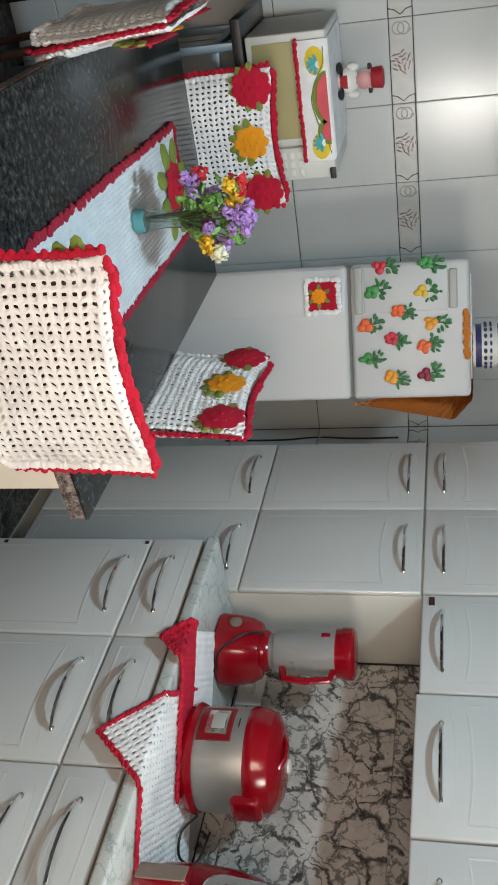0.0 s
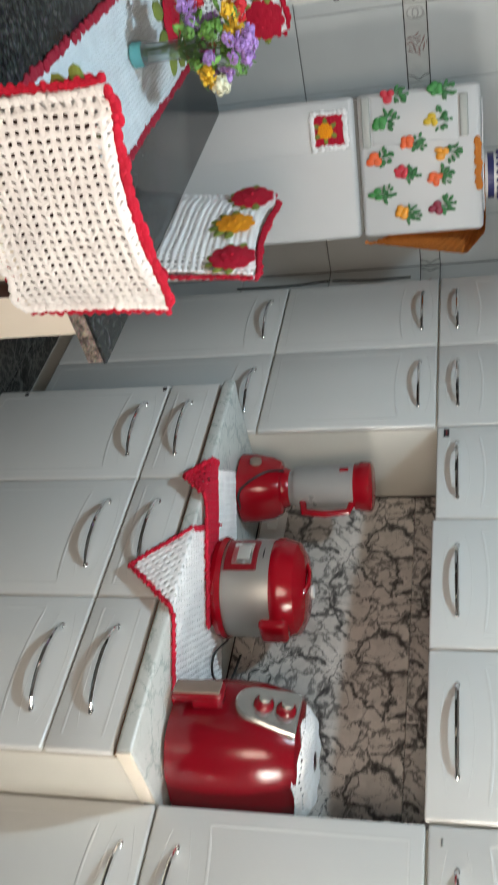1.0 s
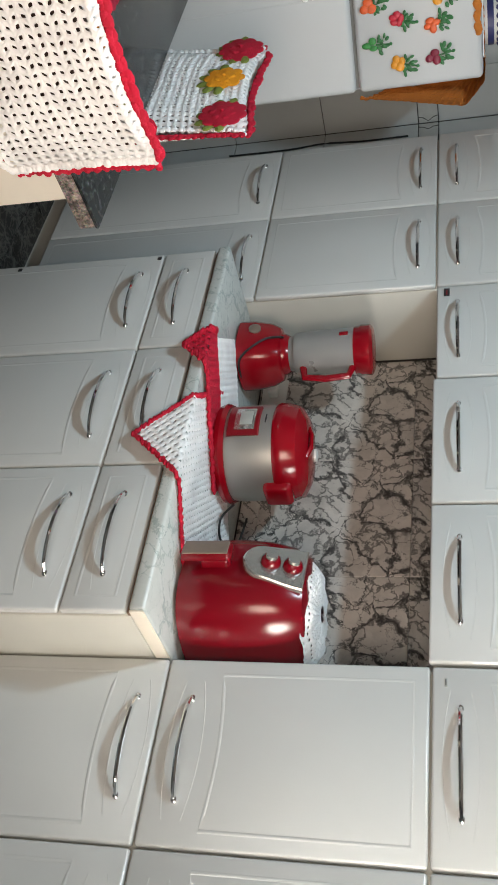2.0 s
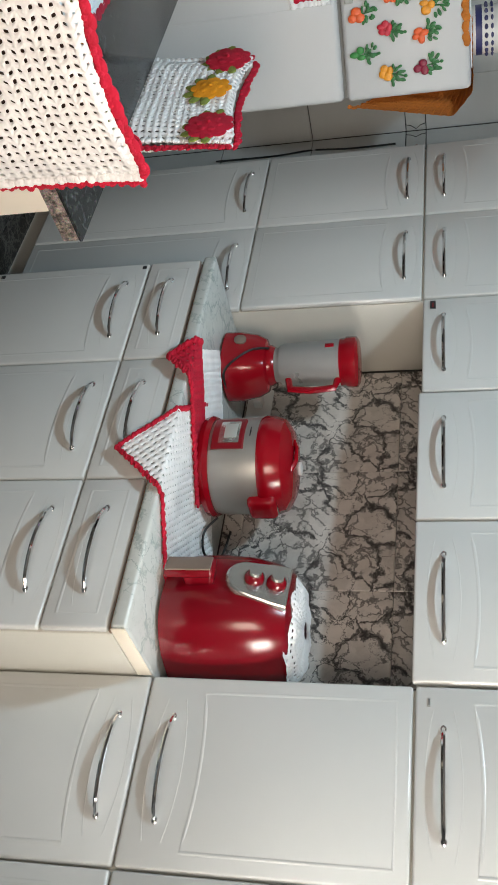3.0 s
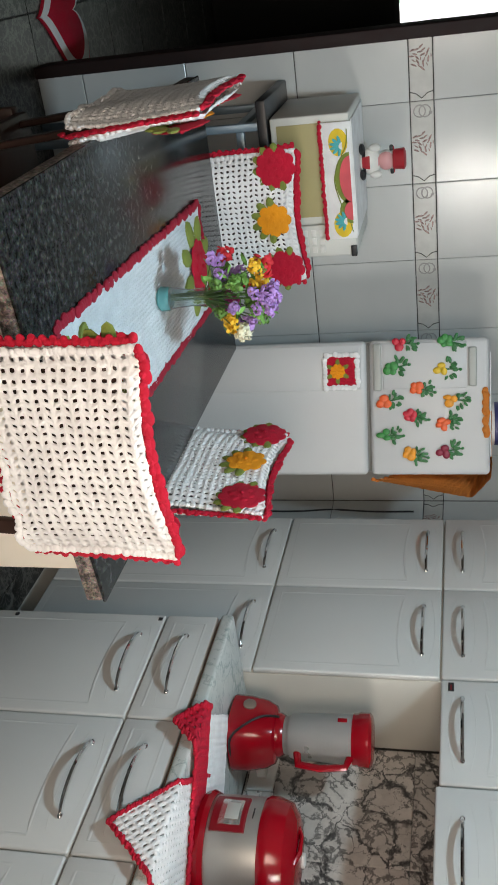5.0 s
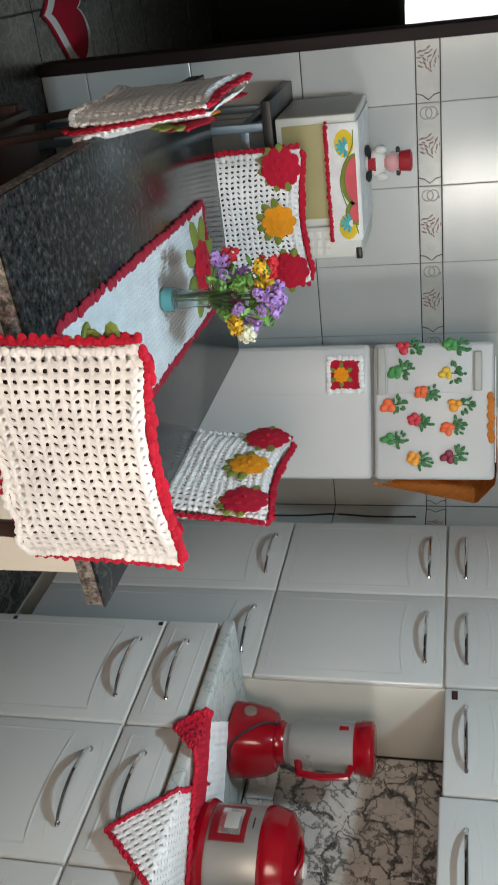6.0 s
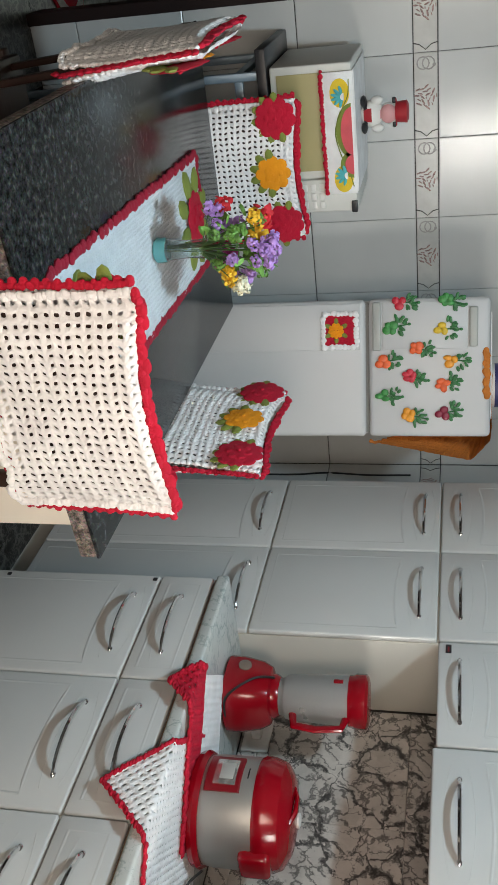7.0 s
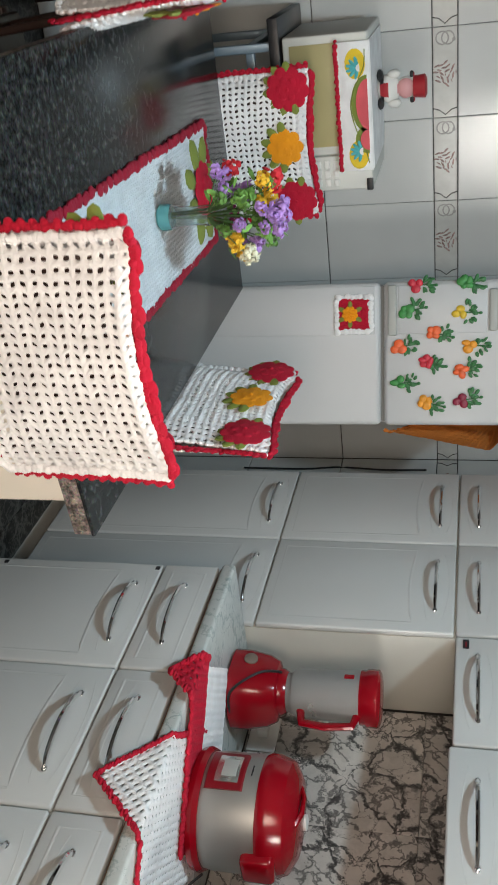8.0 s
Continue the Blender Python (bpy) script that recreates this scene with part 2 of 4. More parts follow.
def lathe(bm, profile, n=32, c=(0, 0), sx=1.0, sy=1.0, power=2.0):
    loops = []
    for r, z in profile:
        loop = []
        for k in range(n):
            a = 2 * math.pi * k / n
            ca, sa = math.cos(a), math.sin(a)
            f = (abs(ca) ** power + abs(sa) ** power) ** (-1 / power)
            loop.append((c[0] + r * sx * f * ca, c[1] + r * sy * f * sa, z))
        loops.append(loop)
    return rings(bm, loops)


def tube(bm, pts, r, n=8, flat=1.0, up=(0, 0, 1), closed=False):
    pts = [Vector(p) for p in pts]
    loops = []
    for k, p in enumerate(pts):
        a = pts[k - 1] if k or closed else p
        b = pts[(k + 1) % len(pts)] if k + 1 < len(pts) or closed else p
        d = (b - a).normalized()
        s = d.cross(Vector(up))
        s = s.normalized() if s.length > 1e-4 else d.orthogonal().normalized()
        u = s.cross(d)
        rr = r[k] if hasattr(r, "__len__") else r
        loops.append([p + s * rr * math.cos(q) + u * rr * flat * math.sin(q) for q in (2 * math.pi * i / n for i in range(n))])
    if closed:
        loops.append(loops[0])
    return rings(bm, loops, not closed)


def spline(pts, n=6):
    """A smooth run through the points."""
    p = [Vector(q) for q in (pts[0], *pts, pts[-1])]
    out = []
    for k in range(1, len(p) - 2):
        for i in range(n):
            t = i / n
            a, b, c, d = p[k - 1], p[k], p[k + 1], p[k + 2]
            out.append(0.5 * (2 * b + (c - a) * t + (2 * a - 5 * b + 4 * c - d) * t * t + (3 * b - a - 3 * c + d) * t ** 3))
    return out + [p[-1]]


def scallops(bm, pts, r, step, squash=0.55, wobble=0.25, normal=(0, 1, 0), stretch=1.0):
    """A knotted edging of small lobes along a line."""
    pts = [Vector(p) for p in pts]
    rng = random.Random(len(pts) * 7 + int(step * 1e4))
    turn = Vector(normal).to_track_quat("Z", "Y")
    carry, total = 0.0, 0.0
    for a, b in zip(pts, pts[1:]):
        length = (b - a).length
        d = carry
        while d < length:
            s = r * (0.8 + 0.4 * abs(math.sin(total * 1.6 / r / 1.4)) + rng.uniform(-wobble, wobble) * 0.4)
            total += step
            p = a.lerp(b, d / length) + Vector([rng.uniform(-1, 1) * r * 0.25 for _ in range(3)])
            ball(bm, p, (s * stretch, s, s * squash), 10, 5, turn)
            d += step
        carry = d - length
    return bm


def crochet(w_cells, h_cells, place, hole=(0.24, 0.2), relief=0.0018, seed=3, slant=0.0):
    """A filet net of puffy yarn round slanting holes. place(s, v, out) gives the point at s across, v up and out in front of the sheet."""
    rng = random.Random(seed)
    verts, faces, known = [], [], {}

    def at(i, j, out):
        z = j % 2
        sway = slant * (z if z <= 1 else 2 - z)
        edge = min(1, 2 * min(i, w_cells - i) / w_cells * 3)
        verts.append(tuple(place((i + sway * edge) / w_cells, j / h_cells, out)))
        return len(verts) - 1

    def crest(i, j):
        if (i, j) not in known:
            di, dj = rng.uniform(-0.09, 0.09), rng.uniform(-0.09, 0.09)
            post = i % 1 == 0 and j % 1 != 0
            known[i, j] = at(i + di, j + dj, relief * ((1.3 if post else 0.6) + rng.uniform(-0.3, 0.3)))
        return known[i, j]

    around = ((-1, -1), (0, -1), (1, -1), (1, 0), (1, 1), (0, 1), (-1, 1), (-1, 0))
    for j in range(h_cells):
        for i in range(w_cells):
            o = [crest(i + 0.5 + a / 2, j + 0.5 + b / 2) for a, b in around]
            cx, cy = i + 0.5 + rng.uniform(-0.06, 0.06), j + 0.5 + rng.uniform(-0.06, 0.06)
            hx, hy = hole[0] * rng.uniform(0.82, 1.1), hole[1] * rng.uniform(0.85, 1.15)
            if j == h_cells - 1:
                hx, hy = hx * 0.6, hy * 0.55
            tilt = 0.06 * (1 if j % 2 else -1) * slant * 2 + rng.uniform(-0.05, 0.05)
            loops = []
            for out, grow in ((relief * 0.1, 1.0), (-1.2 * relief, 0.92)):
                loops.append([at(cx + a * hx * grow * (0.8 if a * b else 1.0) + tilt * b, cy + b * hy * grow * (0.85 if a * b else 1.0), out) for a, b in around])
            a, b = loops
            for k in range(8):
                q = (k + 1) % 8
                faces.append((o[k], o[q], a[q], a[k]))
                faces.append((a[k], a[q], b[q], b[k]))
    me = bpy.data.meshes.new("crochet")
    me.from_pydata(verts, [], faces)
    me.polygons.foreach_set("use_smooth", [True] * len(faces))
    return me


def rosette(bm, c, r, normal, layers=3, petals=9, thick=0.35):
    """A crocheted flower of overlapping petals round a button."""
    q = Vector(normal).normalized().to_track_quat("Z", "Y")
    c = Vector(c)
    for k in range(layers):
        rr = r * (1 - k * 0.3)
        n = petals - k * 2
        for i in range(n):
            a = 2 * math.pi * (i + 0.5 * k) / n
            p = Vector((math.cos(a) * rr * 0.66, math.sin(a) * rr * 0.66, r * (0.1 + 0.13 * k)))
            turn = q @ Euler((0, -0.25, 0)).to_quaternion()
            turn = q @ Matrix.Rotation(a, 3, "Z").to_quaternion() @ Euler((0, -0.3, 0)).to_quaternion()
            ball(bm, c + q @ p, (rr * 0.4, rr * 0.33, rr * thick * 0.45), 8, 6, turn)
    ball(bm, c + q @ Vector((0, 0, r * 0.42)), (r * 0.2, r * 0.2, r * 0.12), 8, 6, q)
    return bm


def bloom(bm, c, r, normal, petals=8):
    """A flat crocheted flower: one wide ring of broad petals, a smaller ring on it and a bead."""
    q = Vector(normal).normalized().to_track_quat("Z", "Y")
    c = Vector(c)
    for rr, n, lift, start in ((r, petals, 0.08, 0.0), (r * 0.56, petals - 3, 0.155, 0.4)):
        for i in range(n):
            a = start + 2 * math.pi * i / n
            turn = q @ Matrix.Rotation(a, 3, "Z").to_quaternion()
            ball(bm, c + q @ Vector((math.cos(a) * rr * 0.68, math.sin(a) * rr * 0.68, r * lift)), (rr * 0.32, rr * 0.33, r * 0.05), 10, 6, turn)
    ball(bm, c + q @ Vector((0, 0, r * 0.09)), (r * 0.82, r * 0.82, r * 0.075), 20, 6, q)
    ball(bm, c + q @ Vector((0, 0, r * 0.15)), (r * 0.44, r * 0.44, r * 0.06), 14, 6, q)
    ball(bm, c + q @ Vector((0, 0, r * 0.25)), (r * 0.08, r * 0.08, r * 0.06), 8, 6, q)
    return bm


def leaves(bm, c, r, normal, n=7, start=0.0, hanging=False):
    q = Vector(normal).normalized().to_track_quat("Z", "Y")
    for i in range(n):
        a = start + 2 * math.pi * i / n
        if hanging and (q @ Vector((math.cos(a), math.sin(a), 0))).z > 0.3:
            continue
        turn = q @ Matrix.Rotation(a, 3, "Z").to_quaternion()
        ball(bm, Vector(c) + q @ Vector((math.cos(a) * r, math.sin(a) * r, 0.001)), (r * 0.45, r * 0.26, r * 0.1), 8, 5, turn)
    return bm


# ---- the room ----
EAST, NORTH, WEST, SOUTH, TOP = 0.3, 1.38, -3.0, -2.36, 2.62
setting("floor", B(WEST, EAST, SOUTH, 4.3, -0.1, -0.006), grout, "dark grout bed of the tiled floor")
setting("ceiling", B(WEST - 0.1, EAST + 0.1, SOUTH - 0.1, 4.4, TOP, TOP + 0.1), plaster, "plain painted ceiling")
wall_east = setting("wall_east", B(EAST + 0.012, EAST + 0.14, SOUTH, 4.3, 0, TOP), grout, "wall behind the cabinets with dark joints")
wall_north = setting("wall_north", B(-1.53, EAST + 0.012, NORTH + 0.012, NORTH + 0.12, 0, TOP), grout, "tiled kitchen wall with dark joints")
setting("wall_north_west", B(WEST, -2.4, NORTH, NORTH + 0.12, 0, TOP), plaster, "painted wall beside the doorway")
setting("wall_north_lintel", B(-2.4, -1.53, NORTH, NORTH + 0.12, 2.1, TOP), plaster, "painted wall over the doorway")
setting("wall_west", B(WEST - 0.12, WEST, SOUTH, 4.3, 0, TOP), plaster, "painted side wall")
south = bmesh.new()
box(south, WEST, -2.1, SOUTH - 0.12, SOUTH, 0, TOP)
box(south, -2.1, -1.1, SOUTH - 0.12, SOUTH, 0, 1.0)
box(south, -2.1, -1.1, SOUTH - 0.12, SOUTH, 2.0, TOP)
box(south, -1.1, -0.31, SOUTH - 0.12, SOUTH, 0, TOP)
box(south, -0.31, 0.05, SOUTH - 0.12, SOUTH, 0, 1.3)
box(south, -0.31, 0.05, SOUTH - 0.12, SOUTH, 1.9, TOP)
box(south, 0.05, EAST, SOUTH - 0.12, SOUTH, 0, TOP)
setting("wall_south", south, plaster, "unseen painted wall with openings for two windows")
far = bmesh.new()
box(far, WEST, -2.1, 4.2, 4.3, 0, TOP)
box(far, -2.1, -1.1, 4.2, 4.3, 0, 1.12)
box(far, -2.1, -1.1, 4.2, 4.3, 2.0, TOP)
box(far, -1.1, EAST, 4.2, 4.3, 0, TOP)
setting("wall_far_room", far, shade_dark, "wall of the unlit next room, its darkness put into the colour")
setting("wall_far_side", B(WEST, WEST + 0.02, 1.5, 4.2, 0, TOP), shade_dark, "side wall of the next room, its darkness put into the colour")

# door frame of the doorway
door_1 = thing("door_1", (-1.53, NORTH, 0), "dark red-brown wooden door frame round an open doorway", "door frame", kind="structure")
part("jamb", B(-0.035, 0.006, -0.012, 0.13, 0, 2.1, 0.003), door_wood, door_1)
part("jamb", B(-0.87, -0.83, -0.012, 0.13, 0, 2.1, 0.003), door_wood, door_1)
part("head", B(-0.87, 0.006, -0.014, 0.132, 2.1, 2.14, 0.003), door_wood, door_1)

# window of the next room, with a lace edge and iron ornaments
window_1 = thing("window_1", (-1.6, 4.2, 1.12), "bright window with lace curtain edge and iron ornaments", "window", kind="structure")
part("window_frame", box(box(box(box(bmesh.new(), -0.5, -0.46, 0, 0.08, 0, 0.88), 0.46, 0.5, 0, 0.08, 0, 0.88), -0.46, 0.46, 0, 0.08, 0, 0.03), -0.46, 0.46, 0, 0.08, 0.85, 0.88), soot, window_1)
part("pane", B(-0.46, 0.46, 0.05, 0.056, 0.03, 0.85), daylight_glow, window_1, smooth=False)
orn = bmesh.new()
for k in range(6):
    for j in range(5):
        x, z = -0.38 + k * 0.15, 0.14 + j * 0.16
        for a in (0.6, 2.5, 4.1):
            tube(orn, [(x, 0.035, z), (x + 0.02 * math.cos(a), 0.035, z + 0.02 * math.sin(a)), (x + 0.034 * math.cos(a + 0.5), 0.035, z + 0.034 * math.sin(a + 0.5))], [0.006, 0.004, 0.002], 6)
part("ornament", orn, soot, window_1, "black wrought iron sprigs")
lace = bmesh.new()
for k in range(44):
    ball(lace, (0.21, 0.01, 0.03 + k * 0.02), (0.05, 0.004, 0.008), 8, 5)
box(lace, 0.2, 0.34, 0.004, 0.012, 0.02, 0.87)
part("lace_edge", lace, lace_glow, window_1, "white lace curtain edge, made to glow as if backlit")

# unseen windows behind the walker: one inferred for daylight, one added for warm fill
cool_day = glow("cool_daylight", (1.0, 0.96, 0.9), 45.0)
added_warm = glow("warm_daylight", (1.0, 0.9, 0.78), 1.5)
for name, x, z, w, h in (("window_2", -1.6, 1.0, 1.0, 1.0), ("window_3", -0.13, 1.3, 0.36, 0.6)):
    wd = thing(name, (x, SOUTH, z), "plain bright window, unseen, in the painted wall behind the walker", "window", kind="structure")
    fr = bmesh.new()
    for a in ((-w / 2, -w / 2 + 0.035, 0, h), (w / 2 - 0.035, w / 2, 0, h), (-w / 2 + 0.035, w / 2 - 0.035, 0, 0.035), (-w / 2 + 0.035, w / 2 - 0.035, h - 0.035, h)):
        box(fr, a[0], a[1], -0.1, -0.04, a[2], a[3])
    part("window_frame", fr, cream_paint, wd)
    part("pane", B(-w / 2 + 0.035, w / 2 - 0.035, -0.075, -0.07, 0.035, h - 0.035), added_warm if name == "window_2" else cool_day, wd, smooth=False)

lamp = thing("ceiling_lamp", (-1.34, -0.68, TOP), "round white ceiling lamp, lit", "lamp")
part("base", lathe(bmesh.new(), [(0.15, -0.002), (0.15, -0.02), (0.14, -0.03)], 32), oven_white, lamp)
part("diffuser", lathe(bmesh.new(), [(0.135, -0.03), (0.13, -0.05), (0.09, -0.066), (0.01, -0.07)], 32), lamp_glow, lamp)

# ---- cabinets ----
def handle_mesh(length=0.215, out=0.032):
    bm = bmesh.new()
    pts, rad = [], []
    n = 14
    for k in range(n + 1):
        s = k / n * 2 - 1
        pts.append((-0.004 - out * (1 - s * s) ** 0.75, s * length / 2, 0))
        rad.append(0.0072 if abs(s) < 0.97 else 0.005)
    tube(bm, pts, rad, 8, 0.75, (0, 0, 1))
    for s in (-1, 1):
        ball(bm, (-0.003, s * length / 2, 0), (0.006, 0.009, 0.007), 8, 6)
    me = bpy.data.meshes.new("handle")
    bm.to_mesh(me)
    bm.free()
    return me


HANDLE = handle_mesh()


def door(parent, y0, y1, z0, z1, xf, handle_z, name="door"):
    """A pressed steel front facing -x, with embossed lines and a bow handle."""
    g = 0.0025
    y0, y1, z0, z1 = y0 + g, y1 - g, z0 + g, z1 - g
    bm = B(xf, xf + 0.02, y0, y1, z0, z1, 0.0065, 3)
    yc = (y0 + y1) / 2
    half = (y1 - y0) / 2
    tall = z1 - z0 > 0.25
    low = handle_z < (z0 + z1) / 2
    sg = 1 if low else -1
    # field
    ins = 0.035
    if tall:
        far_z = (z1 - 0.03) if low else (z0 + 0.03)
        near = handle_z + sg * 0.06
        curve = [(y0 + ins + (y1 - y0 - 2 * ins) * k / 10, near + sg * 0.014 * (1 - (k / 5 - 1) ** 2)) for k in range(11)]
        loop = curve + [(y1 - ins, far_z), (y0 + ins, far_z)]
    else:
        loop = [(y0 + ins, z0 + 0.03), (y1 - ins, z0 + 0.03), (y1 - ins, z1 - 0.03), (y0 + ins, z1 - 0.03)]
    tube(bm, [(xf + 0.001, a, b) for a, b in loop], 0.0055, 8, 0.3, (1, 0, 0), True)
    for s in (-1, 1):
        if not tall and s == 1:
            continue
        tube(bm, [(xf + 0.001, yc + half * 0.74 * q, handle_z + s * (0.02 + 0.016 * (1 - q * q))) for q in (k / 6 - 1 for k in range(13))], 0.002, 6, 0.8, (1, 0, 0))
    d = part(name, bm, enamel, parent)
    h = part("handle", HANDLE, chrome, d, "bowed chrome handle")
    h.matrix_basis = pose(xf, yc, handle_z)
    return d


Z1, Z2, ZT = 0.88, 1.438, 2.0
tall_l = thing("tall_cabinet", (0, 0, 0), "tall white steel pantry cabinet with chrome bow handles", "cabinet", "kitchen cabinets")
part("body", B(0.02, EAST - 0.0008, 0.004, 0.796, 0.08, ZT, 0.004), carcass, tall_l)
part("plinth", B(0.05, EAST - 0.003, 0.01, 0.79, 0.0, 0.08), carcass, tall_l)
for y0, y1 in ((0.4, 0.8), (0.0, 0.4)):
    door(tall_l, y0, y1, 0.09, Z1 + 0.012, 0, 0.84)
    door(tall_l, y0, y1, Z1 + 0.012, Z2, 0, 1.383)
    door(tall_l, y0, y1, Z2, ZT, 0, 1.5)
tall_r = thing("tall_cabinet", (0, 0, 0), "tall white steel cabinet beside the worktop", "cabinet", "kitchen cabinets")
part("body", B(0.02, EAST - 0.003, -2.004, -1.206, 0.08, ZT, 0.004), carcass, tall_r)
part("plinth", B(0.05, EAST - 0.003, -1.99, -1.21, 0.0, 0.08), carcass, tall_r)
for y0, y1 in ((-1.606, -1.202), (-2.01, -1.606)):
    door(tall_r, y0, y1, 0.09, 0.868, 0, 0.813)
    door(tall_r, y0, y1, 0.868, Z2, 0, 0.937)
    door(tall_r, y0, y1, Z2, ZT, 0, 1.497)
for k, cols in enumerate((((-0.372, -0.003),), ((-0.788, -0.376), (-1.2, -0.788)))):
    u = thing("wall_cabinet", (0, 0, Z2), "white wall cabinet hung over the worktop", "cabinet", "kitchen cabinets")
    part("body", B(0.02, EAST - 0.003, cols[-1][0] + 0.002, cols[0][1] - 0.002, 0.002, ZT - Z2, 0.004), carcass, u)
    for y0, y1 in cols:
        door(u, y0, y1, 0.0 - 0.008 * k, ZT - Z2, -0.004 * k, 0.06)
tag = thing("maker_badge", (-0.0015, -0.035, 1.468), "small dark badge on a cabinet front", "badge")
part("plate", B(-0.0015, 0.0015, -0.016, 0.016, -0.008, 0.008, 0.001), soot, tag)
part("bar", B(-0.0022, -0.0014, -0.012, 0.006, -0.002, 0.002), dark_red, tag)

tag = thing("maker_badge", (-0.0015, -1.24, 1.468), "tiny grey badge on a cabinet front", "badge")
part("plate", B(-0.001, 0.0012, -0.009, 0.009, -0.003, 0.003, 0.0005), handle_grey, tag)
part("bar", B(-0.0018, -0.0009, -0.006, 0.006, -0.001, 0.001), soot, tag)

XB = -0.195
base = thing("base_cabinet", (0, 0, 0), "white base cabinet with three drawers over three doors", "cabinet", "kitchen cabinets")
part("body", B(XB + 0.02, EAST - 0.003, -1.2, -0.002, 0.09, 0.828, 0.004), carcass, base)
part("plinth", B(XB + 0.06, EAST - 0.003, -1.19, -0.01, 0, 0.09), carcass, base)
for k in range(3):
    door(base, -0.4 * k - 0.4, -0.4 * k, 0.1, 0.666, XB, 0.612)
    door(base, -0.4 * k - 0.4, -0.4 * k, 0.666, 0.823, XB, 0.75, "drawer")
# brown fill imitates the shadow line between drawers and worktop
part("shadow_strip", B(XB + 0.008, XB + 0.02, -1.198, -0.004, 0.8235, 0.8315), surface("brown_strip", (0.2, 0.13, 0.08), 0.6), base, "thin brown strip standing in for the gap's shade under the worktop")
for y, z in ((-0.022, 0.652), (-0.022, 0.2)):
    part("hinge_cap", B(XB - 0.0025, XB + 0.002, y - 0.006, y + 0.006, z - 0.006, z + 0.006, 0.001), soot, base)
wt = thing("worktop", (0, 0, 0.868), "pale marbled worktop on the base cabinet", "worktop")
bm = B(XB - 0.012, EAST - 0.002, -1.2, -0.004, -0.036, 0.0, 0.008, 3)
part("slab", bm, top_marble, wt)
part("end_trim", B(XB - 0.008, 0.0, -1.2045, -1.2005, -0.034, -0.002, 0.001), cream_paint, wt)

# ---- table ----
TX0, TX1, TY0, TY1, TZ = -1.55, -0.687, -0.55, 0.78, 0.77
def askew(bm):
    """The near end of the slab is cut a little out of square."""
    for v in bm.verts:
        if v.co.y < 0:
            v.co.y += 0.09 * (v.co.x - TX1)
    return bm


table = thing("granite_table", (0, 0, 0), "granite dining table on cream supports", "table")
part("tabletop", askew(B(TX0, TX1, TY0, TY1, TZ - 0.008, TZ, 0.003)), table_granite, table, "polished dark speckled granite top")
part("edge_band", askew(B(TX0 + 0.002, TX1 - 0.002, TY0 + 0.002, TY1 - 0.002, TZ - 0.045, TZ - 0.0085, 0.004)), edge_granite, table, "brown speckled rough granite edge")
part("support", B(-1.36, -0.735, -0.5, -0.46, 0, TZ - 0.046, 0.004), cream_paint, table)
part("support", B(-1.36, -0.8, 0.5, 0.54, 0, TZ - 0.046, 0.004), cream_paint, table)


# ---- chairs and their covers ----
LEAN = 0.08
def lean_back(bm):
    for v in bm.verts:
        v.co.y -= LEAN * (v.co.z - 0.84)
    return bm


def dining_chair(m):
    c = thing("dining_chair", m, "dark-stained wooden dining chair under a crochet cover", "chair", "chairs round the table")
    part("seat", B(-0.21, 0.21, -0.2, 0.21, 0.43, 0.455, 0.008), chair_wood, c)
    for x in (-0.19, 0.19):
        part("leg", B(x - 0.018, x + 0.018, 0.165, 0.2, 0, 0.43, 0.004), chair_wood, c)
        part("leg", B(x - 0.018, x + 0.018, -0.215, -0.18, 0, 0.43, 0.004), chair_wood, c)
    for x in (-0.155, 0.155):
        part("post", lean_back(B(x - 0.016, x + 0.016, -0.216, -0.2, 0.455, 0.975, 0.004)), chair_wood, c)
    part("backrest", lean_back(B(-0.138, 0.138, -0.215, -0.201, 0.75, 0.97, 0.004)), chair_wood, c)
    return c


CW = 0.386
def ztop(s):
    e = 2 * s - 1
    return 0.98 + 0.026 * e * e - 0.012 * max(0, abs(e) - 0.9) * 10


def sheet(side):
    def place(s, v, out):
        e = 2 * s - 1
        x = (s - 0.5) * CW * (1 + 0.1 * max(0, v - 0.8))
        bulge = 0.021 * (1 - abs(e) ** 6) * (1 - 0.5 * max(0, (v - 0.95) / 0.05) ** 2) + 0.002
        y = -0.208 + side * (bulge + out + 0.004 * math.sin(s * 9 + v * 4) * (1 - v) + 0.008 * (1 - v) ** 2)
        z = 0.712 + v * (ztop(s) - 0.712)
        return (x, y - LEAN * (z - 0.84), z)
    return place


